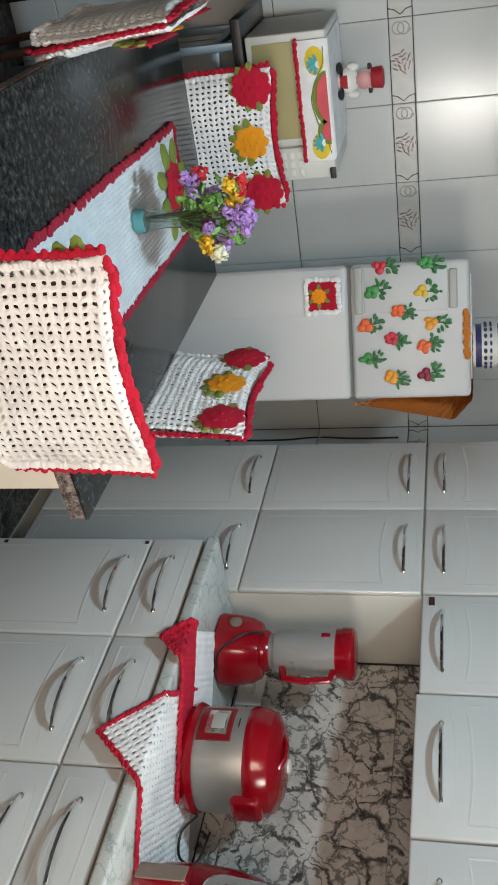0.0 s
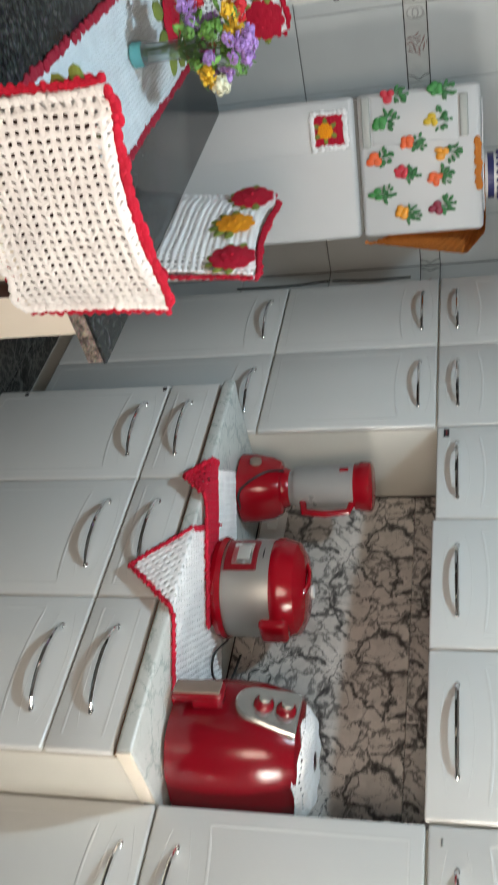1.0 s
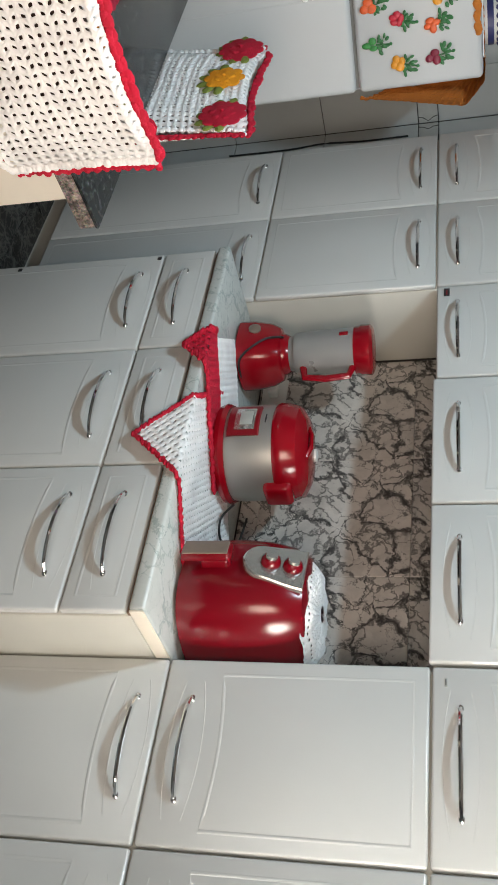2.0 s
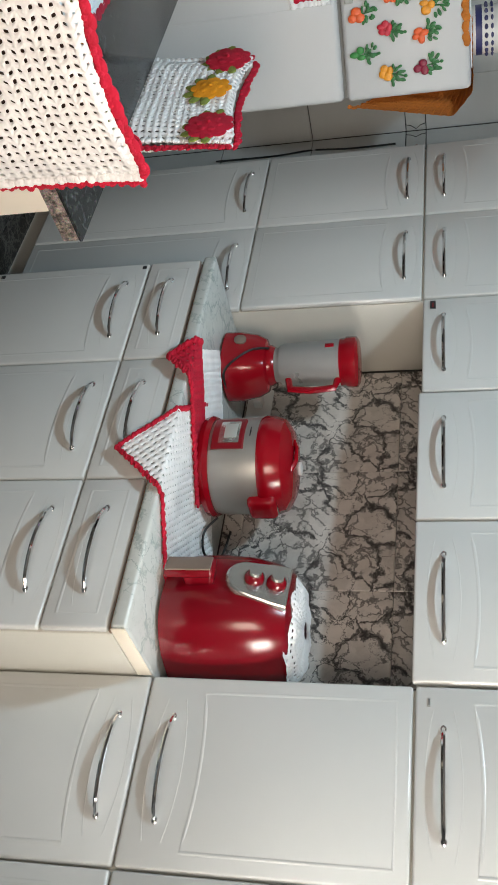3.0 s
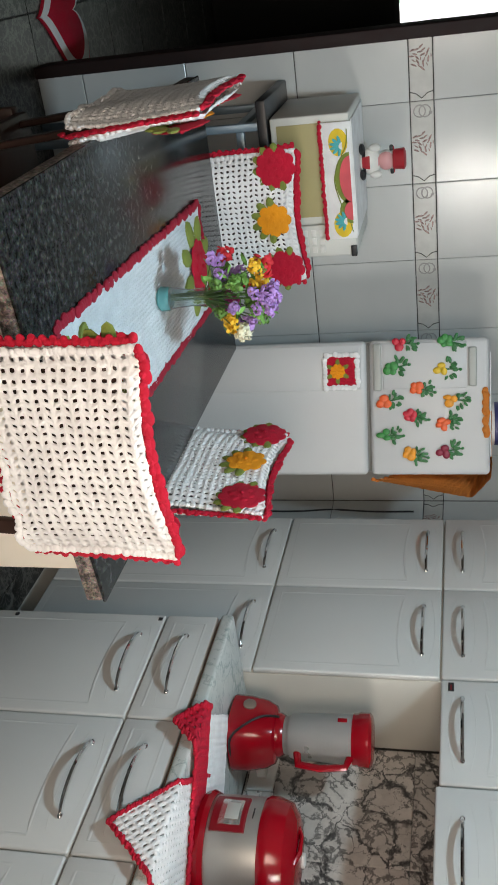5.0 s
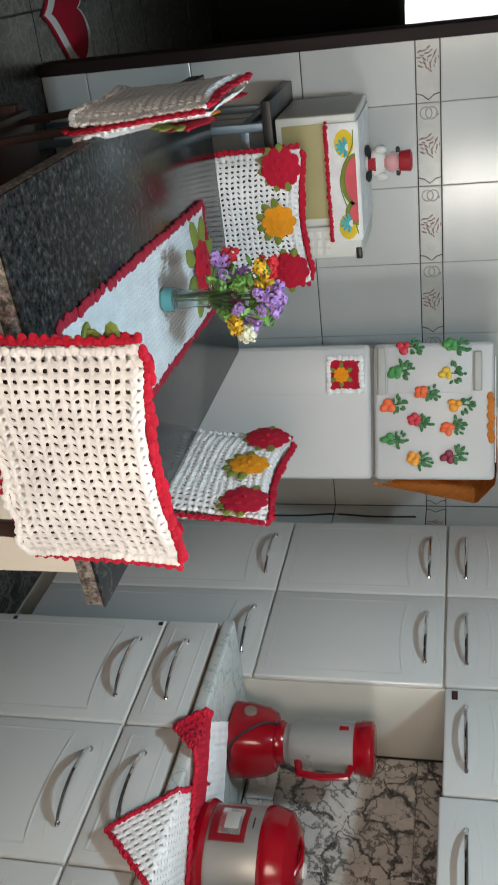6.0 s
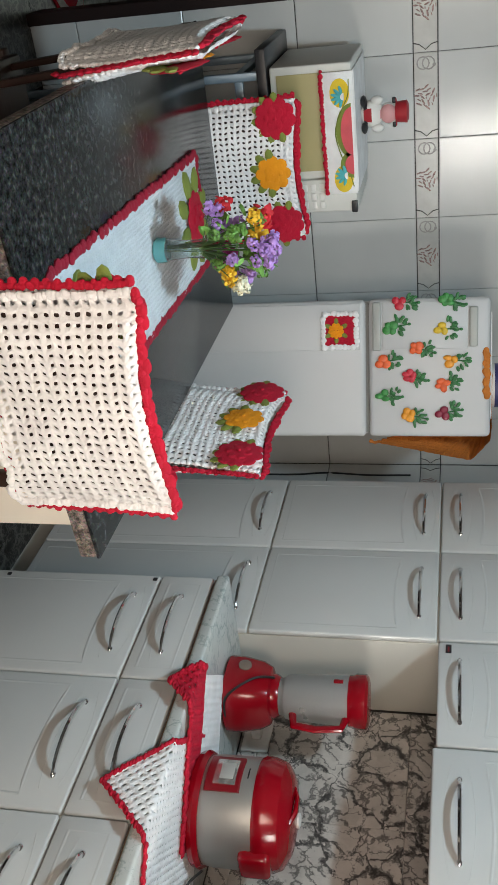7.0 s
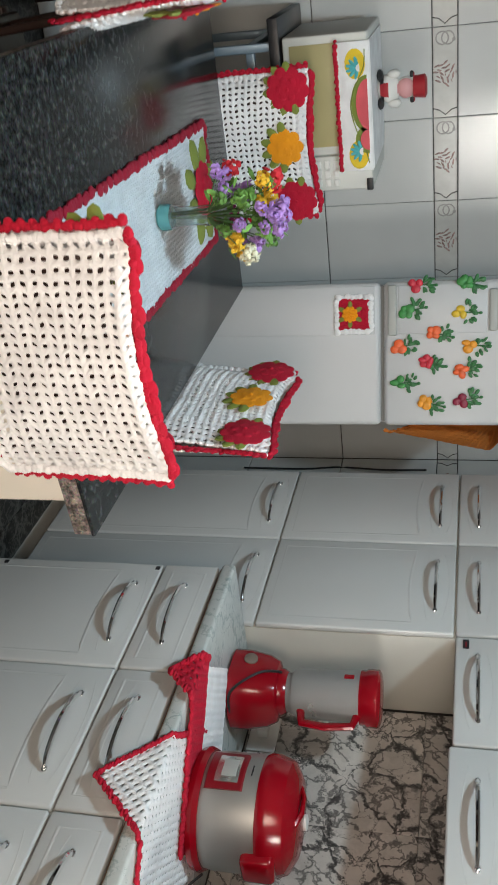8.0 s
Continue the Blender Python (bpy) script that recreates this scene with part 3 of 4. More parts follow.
def chair_cover(m):
    c = thing("chair_cover", m, "white crochet chair-back cover with red scalloped edge and flowers", "chair cover", "chair covers")
    part("outer_net", crochet(24, 16, sheet(-1), (0.245, 0.265), 0.0026, 5, 0.85), wool_white, c)
    part("inner_net", crochet(24, 16, sheet(1), (0.245, 0.265), 0.0026, 8, 0.85), wool_white, c)
    for sd in (-1, 1):
        edge = bmesh.new()
        f = sheet(sd)
        top = [Vector(f(k / 24, 1, 0.001)) + Vector((0, 0, 0.008)) for k in range(25)]
        bot = [Vector(f(k / 24, 0, 0.002)) + Vector((0, 0, -0.006 + 0.006 * math.sin(k * 1.05))) for k in range(25)]
        lef = [Vector(f(0, k / 16, 0.0)) + Vector((-0.007, 0, 0)) for k in range(17)]
        rig = [Vector(f(1, k / 16, 0.0)) + Vector((0.007, 0, 0)) for k in range(17)]
        if sd < 0:
            ridge = [Vector((p.x, -0.216 - LEAN * (p.z - 0.84), p.z - 0.004)) for p in top]
            scallops(edge, ridge, 0.0064, 0.006, 0.9)
            shells = [p + Vector((0, -0.001, 0.0045)) for p in ridge]
            scallops(edge, shells, 0.0092, 0.024, 0.45, 0.15, stretch=1.6)
            for line, dx, dz in ((lef, -0.008, 0), (rig, 0.008, 0), (bot, 0, -0.012)):
                mid = [Vector((p.x + dx, -0.208 - LEAN * (p.z - 0.84), p.z + dz)) for p in line]
                scallops(edge, mid, 0.0062, 0.005, 0.8)
                scallops(edge, [p + Vector((dx * 0.7, 0, dz * 0.7)) for p in mid], 0.0066, 0.02, 0.5, 0.2)
            part("border", edge, wool_red, c, "red scalloped crochet border")
        lobes = bmesh.new()
        scallops(lobes, [p + Vector((0.004, sd * 0.004, 0)) for p in lef], 0.0072, 0.0085, 0.7)
        scallops(lobes, [p + Vector((-0.004, sd * 0.004, 0)) for p in rig], 0.0072, 0.0085, 0.7)
        scallops(lobes, [p + Vector((0, sd * 0.003, 0.005)) for p in bot], 0.0072, 0.0085, 0.7)
        part("edging", lobes, wool_white, c, "white knotted edge")
    f = sheet(1)
    for k, (s, mt) in enumerate(((0.09, wool_red), (0.5, wool_orange), (0.91, wool_red))):
        p = Vector(f(s, 0.8 if k != 1 else 0.78, 0.006))
        fl = part("flower", bloom(bmesh.new(), p, 0.062, (0, 1, 0.08), 9) if k != 1 else bloom(bmesh.new(), p, 0.054, (0, 1, 0.08), 8), mt, c, "crocheted rosette")
        part("leaf_ring", leaves(bmesh.new(), p + Vector((0, 0.001, 0)), 0.052, (0, 1, 0), 11, k, True), wool_green, fl, "olive crocheted leaves")
    return c


near = pose(-1.14, -0.5, 0.02)
chair = dining_chair(pose(-1.138, -0.5, 0))
cover = chair_cover(near)
for x, y, z, turn in ((-1.108, 0.61, 0.022, 180), (-0.855, 0.062, 0.028, 90), (-1.368, 0.065, 0.012, -90)):
    copy_thing(chair, pose(x, y, 0, 0, 0, turn))
    copy_thing(cover, pose(x, y, z, 0, 0, turn))


# ---- table runner, vase ----
RX0, RX1, RY0, RY1 = -0.155, 0.155, -0.55, 0.5
runner = thing("table_runner", (-1.105, 0.05, TZ, 0, 0, -2.6), "white woven table runner with dark red scalloped edge", "runner")
def lie(s, v, out):
    x, y = RX0 + s * (RX1 - RX0), RY0 + v * (RY1 - RY0)
    return (x, y, 0.004 + out + 0.0015 * math.sin(x * 30) * math.sin(y * 17))
part("cloth", crochet(26, 84, lie, (0.22, 0.15), 0.0018, 4), wool_pale, runner)
part("backing", B(RX0 + 0.004, RX1 - 0.004, RY0 + 0.004, RY1 - 0.004, 0.0004, 0.0012), wool_pale, runner)
part("border", scallops(bmesh.new(), [(RX0, RY0, 0.004), (RX0, RY1, 0.004), (RX1, RY1, 0.004), (RX1, RY0, 0.004), (RX0, RY0, 0.004)], 0.0115, 0.015, 0.45, 0.25, (0, 0, 1)), wool_deep, runner, "dark red scalloped border")
for y in (RY1 - 0.1, RY0 + 0.055):
    fl = part("flower", bloom(bmesh.new(), (0, y, 0.008), 0.078, (0, 0, 1), 9), wool_red, runner, "red crocheted rosette")
    part("leaf_ring", leaves(bmesh.new(), (0, y, 0.006), 0.1, (0, 0, 1), 8, 0.3), wool_green, fl, "olive crocheted leaves")

vase = thing("flower_vase", (-1.122, 0.095, TZ + 0.006), "small teal glass vase with artificial flowers", "vase")
part("glass", lathe(bmesh.new(), [(0.026, 0), (0.03, 0.008), (0.026, 0.04), (0.021, 0.085), (0.024, 0.12), (0.0225, 0.12), (0.0195, 0.085), (0.024, 0.04), (0.026, 0.012), (0.002, 0.01)], 24), glass_teal, vase)
part("glass_foot", lathe(bmesh.new(), [(0.0265, 0.0), (0.031, 0.006), (0.03, 0.026), (0.0275, 0.03)], 24), glass_base, vase, "teal glass foot")
rng = random.Random(12)
st = bmesh.new()
heads = []
for k in range(44):
    a = k * 2.4
    r = 0.092 * math.sqrt((k + 0.5) / 44)
    h = 0.23 + 0.07 * (1 - (r / 0.092) ** 2) + rng.uniform(-0.07, 0.035) - 0.04 * (r / 0.092)
    heads.append(Vector((r * math.cos(a) * 1.15, r * math.sin(a), h)))
    tube(st, ([(r * 0.12 * math.cos(a), r * 0.12 * math.sin(a), 0.03)] if k % 5 == 0 else []) + [(r * 0.2 * math.cos(a), r * 0.2 * math.sin(a), 0.12), heads[-1]], 0.0014, 5)
part("stem", st, stem_green, vase, kind="stuff")
def blossom(bm, c, r, n):
    for i in range(n):
        d = Vector((rng.gauss(0, 1), rng.gauss(0, 1), rng.gauss(0, 1))).normalized()
        ball(bm, c + d * r * rng.uniform(0.5, 1.0), (r * 0.38, r * 0.3, r * 0.1), 6, 4, d.to_track_quat("Z", "Y") @ Euler((rng.uniform(0.3, 1.1), 0, rng.uniform(0, 6))).to_quaternion())
    return bm
BUNCHES = [(0.06, 0.16, petal_yellow), (0.1, 0.22, petal_cream), (-0.05, 0.18, petal_lilac), (0.035, 0.25, petal_lilac), (0.0, 0.15, petal_magenta),
           (0.0, 0.205, leaf_green), (0.02, 0.3, petal_lilac), (0.03, 0.2, petal_lilac), (-0.04, 0.26, petal_yellow), (-0.09, 0.21, petal_red), (0.07, 0.28, petal_magenta), (-0.02, 0.29, petal_lilac)]
for k, c in enumerate(heads):
    across = c.x * 0.87 - c.y * 0.48
    mt = min(BUNCHES, key=lambda b: (b[0] - across) ** 2 + (b[1] - c.z) ** 2)[2]
    mt = leaf_green if k % 6 == 5 else mt
    part("blossom", blossom(bmesh.new(), c, rng.uniform(0.014, 0.025), 30), mt, vase)
lv = bmesh.new()
for k in range(46):
    a, r = rng.uniform(0, 6.3), rng.uniform(0.02, 0.095)
    d = Euler((rng.uniform(-0.8, 0.8), rng.uniform(-0.8, 0.8), a)).to_quaternion()
    ball(lv, (r * math.cos(a), r * math.sin(a), rng.uniform(0.12, 0.28)), (0.017, 0.007, 0.0012), 7, 4, d)
part("leaf", lv, leaf_green, vase, kind="stuff")
part("blossom", blossom(bmesh.new(), Vector((-0.06, 0.02, 0.27)), 0.035, 18), petal_red, vase)

# ---- refrigerator, set askew in the corner ----
FM = pose(-0.649, 0.9, 0, 0, 0, -23)
FW, FD, FZ = 0.457, 0.47, 1.592
fridge = thing("refrigerator", FM, "white two-door refrigerator covered with fruit magnets", "refrigerator")
part("body", B(0.004, FW - 0.004, 0.055, FD, 0.03, FZ - 0.01, 0.012, 3), fridge_white, fridge)
low = part("door", B(0, FW, 0, 0.05, 0.06, 1.187, 0.016, 4), fridge_white, fridge)
top = part("freezer_door", B(0, FW, 0, 0.05, 1.199, FZ, 0.016, 4), fridge_white, fridge)
part("seal", B(0.012, FW - 0.012, 0.02, 0.056, 0.1, FZ - 0.03), seal_grey, fridge)
part("handle", B(0.01, 0.17, -0.012, 0.004, 1.212, 1.24, 0.006, 3), handle_grey, top, "grey plastic grip")
part("handle", B(0.03, 0.16, -0.012, 0.004, 1.525, 1.552, 0.006, 3), handle_grey, top, "grey plastic grip")
part("grip_edge", B(0.012, 0.165, -0.0035, 0.004, 0.5, 1.17, 0.003), fridge_white, low)
part("grip_edge", B(0.012, 0.165, -0.0035, 0.004, 1.245, 1.52, 0.003), fridge_white, top)
for x in (0.06, FW - 0.06):
    for y in (0.1, FD - 0.06):
        part("foot", lathe(bmesh.new(), [(0.02, 0), (0.02, 0.03)], 12, (x, y)), soot, fridge)

TONES = {"red": magnet_red, "green": magnet_green, "yellow": magnet_yellow, "orange": magnet_orange, "amber": magnet_amber, "wine": magnet_wine}
MAGNETS = [(0.012, 1.316, 'red'), (0.012, 1.468, 'green'), (0.091, 1.286, 'green'), (0.101, 1.452, 'yellow'), (0.166, 1.37, 'orange'), (0.204, 1.262, 'orange'), (0.204, 1.481, 'amber'), (0.257, 1.349, 'red'), (0.279, 1.455, 'orange'), (0.319, 1.263, 'green'), (0.385, 1.345, 'amber'), (0.374, 1.457, 'wine')]
for k, (x, z, tone) in enumerate(MAGNETS):
    mg = thing("fridge_magnet", FM @ pose(x, -0.0045, z, 0, 14 * math.sin(k * 2.1), 0), "small %s fruit or vegetable magnet with green leaves" % tone, "magnet", "fridge magnets")
    r2 = random.Random(k)
    bm = bmesh.new()
    n = (3, 5, 4, 3, 4, 3)[k % 6]
    for i in range(n):
        a = 6.28 * i / n + k
        ball(bm, (0.012 * math.cos(a), -0.004, -0.016 + 0.013 * math.sin(a)), (r2.uniform(0.009, 0.016), 0.005, r2.uniform(0.01, 0.017)), 9, 6)
    part("fruit", bm, TONES[tone], mg)
    bm = bmesh.new()
    for i in range(11):
        a = 0.1 + i * 0.29 + r2.uniform(-0.25, 0.25)
        r = r2.uniform(0.012, 0.037)
        ball(bm, (r * math.cos(a) * 0.9, -0.003 - 0.002 * (i % 2), 0.006 + r * math.sin(a)), (r2.uniform(0.008, 0.012), 0.002, r2.uniform(0.004, 0.0065)), 7, 5, Euler((0, -a + r2.uniform(-0.5, 0.5), 0)).to_quaternion())
    ball(bm, (0.002, -0.004, 0.047), (0.005, 0.003, 0.006), 7, 5)
    part("leaf", bm, magnet_leaf, mg)
    part("stalk", tube(bmesh.new(), [(0, -0.003, 0), (0.002, -0.003, 0.045)], 0.0025, 6), magnet_leaf, mg)

ph = thing("pot_holder", FM @ pose(0.1, -0.0045, 1.105), "red crochet pot holder with white edge and orange flower", "pot holder")
part("cloth", crochet(9, 9, lambda s, v, out: ((s - 0.5) * 0.1, -0.004 - out, (v - 0.5) * 0.1), (0.1, 0.1), 0.002), wool_red, ph)
part("backing", B(-0.05, 0.05, -0.003, 0.0, -0.05, 0.05), wool_red, ph)
part("border", scallops(bmesh.new(), [(-0.055, -0.004, -0.055), (0.055, -0.004, -0.055), (0.055, -0.004, 0.055), (-0.055, -0.004, 0.055), (-0.055, -0.004, -0.055)], 0.009, 0.014), wool_white, ph, "white scalloped border")
fl = part("flower", rosette(bmesh.new(), (0, -0.006, -0.012), 0.026, (0, -1, 0)), wool_orange, ph)
part("leaf_ring", leaves(bmesh.new(), (0, -0.006, -0.012), 0.03, (0, -1, 0), 6), wool_green, fl)

fc = thing("fridge_cloth", FM @ pose(FW, 0.05, FZ), "rust orange crochet cloth draped over the refrigerator", "cloth")
def drape(s, v, out):
    w = 0.36 * s
    if v < 0.35:
        return (-0.2 * (1 - v / 0.35) * 1.0 - 0.01, w, 0.006 + out)
    d = (v - 0.35) / 0.65
    return (0.012 + out + 0.01 * math.sin(s * 14) * d + 0.085 * min(1, d * 6) * (1 - d * 0.9) * (1 - s), w * (1 - 0.5 * d * s) + 0.0, 0.006 - d * (0.4 - 0.3 * s) - 0.012 * math.sin(s * 14) * d)
part("cloth", crochet(20, 24, drape, (0.06, 0.06), 0.002), wool_rust, fc)
part("fringe", scallops(bmesh.new(), [drape(k / 20, 1, 0.0) for k in range(21)], 0.007, 0.01, 0.6, 0.3, (1, 0, 0)), wool_rust, fc)
tc = thing("top_cloth", FM @ pose(0, 0, FZ), "white cloth with orange edge on the refrigerator", "cloth")
part("cloth", B(0.05, 0.4, 0.02, 0.35, 0.001, 0.005, 0.002), wool_white, tc)
part("border", scallops(bmesh.new(), [(0.17, -0.004, -0.012), (0.33, -0.004, -0.012)], 0.011, 0.009), wool_rust, tc)
bx = thing("canister", FM @ pose(0.3, 0.16, FZ + 0.006), "white printed canister with navy bands on the refrigerator", "canister")
part("body", lathe(bmesh.new(), [(0.072, 0), (0.074, 0.01), (0.074, 0.16), (0.07, 0.17)], 28), label_white, bx)
part("band", lathe(bmesh.new(), [(0.0755, 0.012), (0.0755, 0.032)], 28), box_navy, bx)
part("band", lathe(bmesh.new(), [(0.0755, 0.085), (0.0755, 0.095)], 28), box_navy, bx)
mk = bmesh.new()
for k in range(9):
    a = math.pi + 0.35 * k
    for z, h in ((0.045, 0.012), (0.063, 0.009)):
        ball(mk, (0.0745 * math.cos(a), 0.0745 * math.sin(a), z), (0.009, 0.009, h * 0.5), 7, 5)
part("print_bar", mk, box_navy, bx)

# ---- microwave corner ----
stand = thing("microwave_stand", pose(-1.158, 1.13, 0) @ Matrix.Diagonal((1, 0.9, 1.051, 1)), "blue-grey metal stand with a dark shelf", "stand")
part("shelf", B(-0.28, 0.27, -0.2, 0.26, 0.845, 0.875, 0.004), soot, stand)
for x in (-0.215, 0.19):
    for y in (-0.19, 0.22):
        part("leg", B(x, x + 0.025, y, y + 0.025, 0, 0.845, 0.003), stand_blue, stand)
for z in (0.3, 0.775):
    part("rail", B(-0.19, 0.19, -0.188, -0.168, z, z + 0.025, 0.003), stand_blue, stand)
    part("rail", B(-0.213, -0.195, -0.165, 0.22, z, z + 0.025, 0.003), stand_blue, stand)
mw = thing("microwave_oven", pose(-1.158, 1.128, 0.9205) @ Matrix.Diagonal((0.953, 1, 0.9, 1)), "aged white microwave oven with a yellowed window", "microwave oven")
part("body", B(-0.235, 0.235, -0.16, 0.18, 0.006, 0.285, 0.008, 3), oven_white, mw)
dr = part("door", B(-0.235, 0.12, -0.178, -0.161, 0.008, 0.283, 0.006, 3), oven_white, mw)
part("window", B(-0.21, 0.095, -0.1815, -0.177, 0.03, 0.26, 0.002), oven_glass, dr, "yellowed window")
cp = part("control_panel", B(0.125, 0.235, -0.178, -0.161, 0.008, 0.283, 0.005, 3), oven_white, mw)
for i in range(3):
    for j in range(5):
        part("button", B(0.14 + i * 0.029, 0.162 + i * 0.029, -0.181, -0.1775, 0.03 + j * 0.03, 0.048 + j * 0.03, 0.001), label_white, cp)
part("button", B(0.2, 0.238, -0.186, -0.17, 0.262, 0.283, 0.003), soot, cp, "black opening button")
mc = thing("microwave_cover", pose(-1.159, 1.128, 1.1775) @ Matrix.Diagonal((0.888, 1, 0.87, 1)), "white cloth with watermelon and flowers over the microwave", "cloth")
part("cloth", box(B(-0.225, 0.185, -0.17, 0.17, 0.0005, 0.004), -0.225, 0.185, -0.194, -0.1885, -0.105, 0.003, 0.001), wool_white, mc)
part("border", scallops(bmesh.new(), [(-0.227, -0.193, -0.108), (0.187, -0.193, -0.108)], 0.008, 0.012), wool_red, mc, "red scalloped hem")
def patch(outline, y0, y1):
    """A flat sewn-on shape on the front of the cloth."""
    return rings(bmesh.new(), [[(x, y0, z) for x, z in outline], [(x, y1, z) for x, z in outline]])
def arc(cx, cz, w, h, a0, a1, n=16):
    return [(cx + w * math.cos(radians(a0 + (a1 - a0) * k / n)), cz + h * math.sin(radians(a0 + (a1 - a0) * k / n))) for k in range(n + 1)]
for x in (-0.145, 0.12):
    part("yellow_patch", patch(arc(x - 0.012 * (1 if x < 0 else -1), -0.045, 0.047, 0.034, 0, 345), -0.1935, -0.1955), wool_yellow, mc, "yellow painted ground")
    fl = bmesh.new()
    for k in range(6):
        a = radians(195 + 30 * k)
        ball(fl, (x + 0.02 * math.cos(a), -0.197, -0.034 + 0.026 * math.sin(a)), (0.017, 0.0025, 0.006), 8, 5, Euler((0, -a, 0)).to_quaternion())
    part("flower", fl, wool_teal, mc, "teal fan-shaped flower")
    part("flower_heart", patch(arc(x, -0.03, 0.012, 0.012, 180, 360), -0.196, -0.201), wool_white, mc)
for x, w, h in ((-0.03, 0.08, 0.04), (0.083, 0.034, 0.03)):
    part("rind", patch(arc(x, -0.008, w + 0.012, h + 0.016, 180, 360), -0.1935, -0.1962), wool_green, mc, "green rind")
    part("melon", patch(arc(x, -0.007, w, h, 180, 360), -0.1955, -0.1985), wool_pink, mc, "pink watermelon slice")
part("vine", tube(bmesh.new(), spline([(-0.2, -0.195, -0.012), (-0.15, -0.195, -0.016), (-0.1, -0.195, -0.04), (-0.03, -0.195, -0.066), (0.05, -0.195, -0.05), (0.1, -0.195, -0.026), (0.16, -0.195, -0.01)]), 0.0035, 6, 0.5), wool_green, mc)
doll = thing("figurine", (-1.19, 1.14, 1.1812), "small painted figurine with a red hat on the microwave", "figurine")
bm = bmesh.new()
ball(bm, (0, 0, 0.03), (0.032, 0.026, 0.032), 12, 8)
ball(bm, (0, -0.004, 0.075), (0.025, 0.022, 0.024), 12, 8)
for s in (-1, 1):
    ball(bm, (s * 0.03, -0.008, 0.008), (0.014, 0.018, 0.009))
    ball(bm, (s * 0.032, -0.01, 0.045), (0.01, 0.012, 0.018))
    ball(bm, (s * 0.026, 0, 0.09), (0.009, 0.006, 0.008))
lathe(bm, [(0.022, 0.094), (0.024, 0.1), (0.026, 0.125), (0.018, 0.13)], 16)
bmesh.ops.scale(bm, vec=(1.36, 1.2, 1.16), verts=bm.verts)
dl = part("figurine_body", bm, label_white, doll)
dl.data.materials.append(surface("figurine_red", (0.4, 0.02, 0.03), 0.4))
dl.data.materials.append(surface("figurine_pink", (0.7, 0.35, 0.35), 0.4))
dl.data.materials.append(soot)
for p in dl.data.polygons:
    c = p.center
    p.material_index = 1 if c.z > 0.111 or (0.012 < c.z < 0.04 and abs(c.x) < 0.015 and c.y < -0.015) else 2 if c.z > 0.06 and abs(c.x) < 0.026 and c.y < -0.012 else 3 if (c.z < 0.02 and abs(c.x) > 0.024) or (c.z > 0.1 and abs(c.x) > 0.03) else 0

# ---- worktop things ----
XH = XB - 0.013
def over_edge(corner, u0, u1, v0, v1, lift):
    """A cloth laid cornerwise on the worktop; what passes the front edge hangs down."""
    h = math.sqrt(0.5)
    def f(s, v, out):
        a, b = u0 + s * (u1 - u0), v0 + v * (v1 - v0)
        x, y = corner[0] + h * (a + b), corner[1] + h * (b - a)
        if x < XH:
            return (XH - 0.004 - lift - out, y, lift - (XH - x) * 1.08)
        return (x, y, lift + out)
    return f
def cloth_edge(f, r, run, step=0.0062):
    bm = bmesh.new()
    for a, b in run:
        n = 24
        pts = [f(a[0] + (b[0] - a[0]) * k / n, a[1] + (b[1] - a[1]) * k / n, 0.002) for k in range(n + 1)]
        scallops(bm, pts, r, step, 0.6, 0.25, (0.4, 0, 1))
    return bm
mat1 = thing("crochet_mat", (0, 0, 0.869), "white crochet mat with red edge hanging over the worktop", "mat")
f1 = over_edge((-0.333, -0.724), 0, 0.5, 0, 0.4, 0.004)
part("lace", crochet(32, 20, f1, (0.17, 0.27), 0.0016, 6), wool_white, mat1)
part("border", cloth_edge(f1, 0.0072, (((1, 0), (0, 0)), ((0, 0), (0, 1)))), wool_red, mat1, "red scalloped border")
mat2 = thing("crochet_mat", (0, 0, 0.869), "white crochet mat with broad red band on the worktop", "mat")
f2 = over_edge((-0.272, -0.426), 0, 0.42, 0.0, 0.11, 0.010)
part("red_band", crochet(22, 7, f2, (0.26, 0.12), 0.003), wool_red, mat2, "broad red crocheted band")
part("border", cloth_edge(f2, 0.0085, (((1, 0), (0, 0)), ((0, 0), (0, 1)))), wool_red, mat2)
f3 = over_edge((-0.272, -0.426), 0.02, 0.3, 0.11, 0.3, 0.008)
part("lace", crochet(16, 9, f3, (0.1, 0.08), 0.003), wool_white, mat2)

# rice cooker
rc = thing("rice_cooker", (0.055, -0.57, 0.88), "red and steel electric rice cooker on a crochet runner", "rice cooker")
part("base", lathe(bmesh.new(), [(0.118, 0), (0.132, 0.004), (0.136, 0.018), (0.13, 0.03)], 40), red_plastic, rc)
part("body", lathe(bmesh.new(), [(0.124, 0.026), (0.128, 0.05), (0.128, 0.15), (0.126, 0.158)], 40), steel, rc, "brushed steel body")
part("lid", lathe(bmesh.new(), [(0.129, 0.156), (0.133, 0.165), (0.131, 0.185), (0.12, 0.215), (0.09, 0.232), (0.03, 0.238), (0.004, 0.238)], 40), red_plastic, rc, "domed glossy red lid")
part("lid_handle", tube(bmesh.new(), [(-0.035, -0.05, 0.232), (-0.04, -0.02, 0.244), (-0.04, 0.02, 0.244), (-0.035, 0.05, 0.232)], 0.01, 8, 0.6), red_plastic, rc)
part("vent", lathe(bmesh.new(), [(0.018, 0.232), (0.018, 0.243), (0.012, 0.245)], 16, (0.04, 0.02)), label_white, rc)
part("latch", B(-0.03, 0.045, -0.147, -0.1, 0.125, 0.2, 0.014, 3), red_plastic, rc)
part("side_grip", B(-0.03, 0.05, 0.115, 0.15, 0.15, 0.18, 0.01, 3), red_plastic, rc)
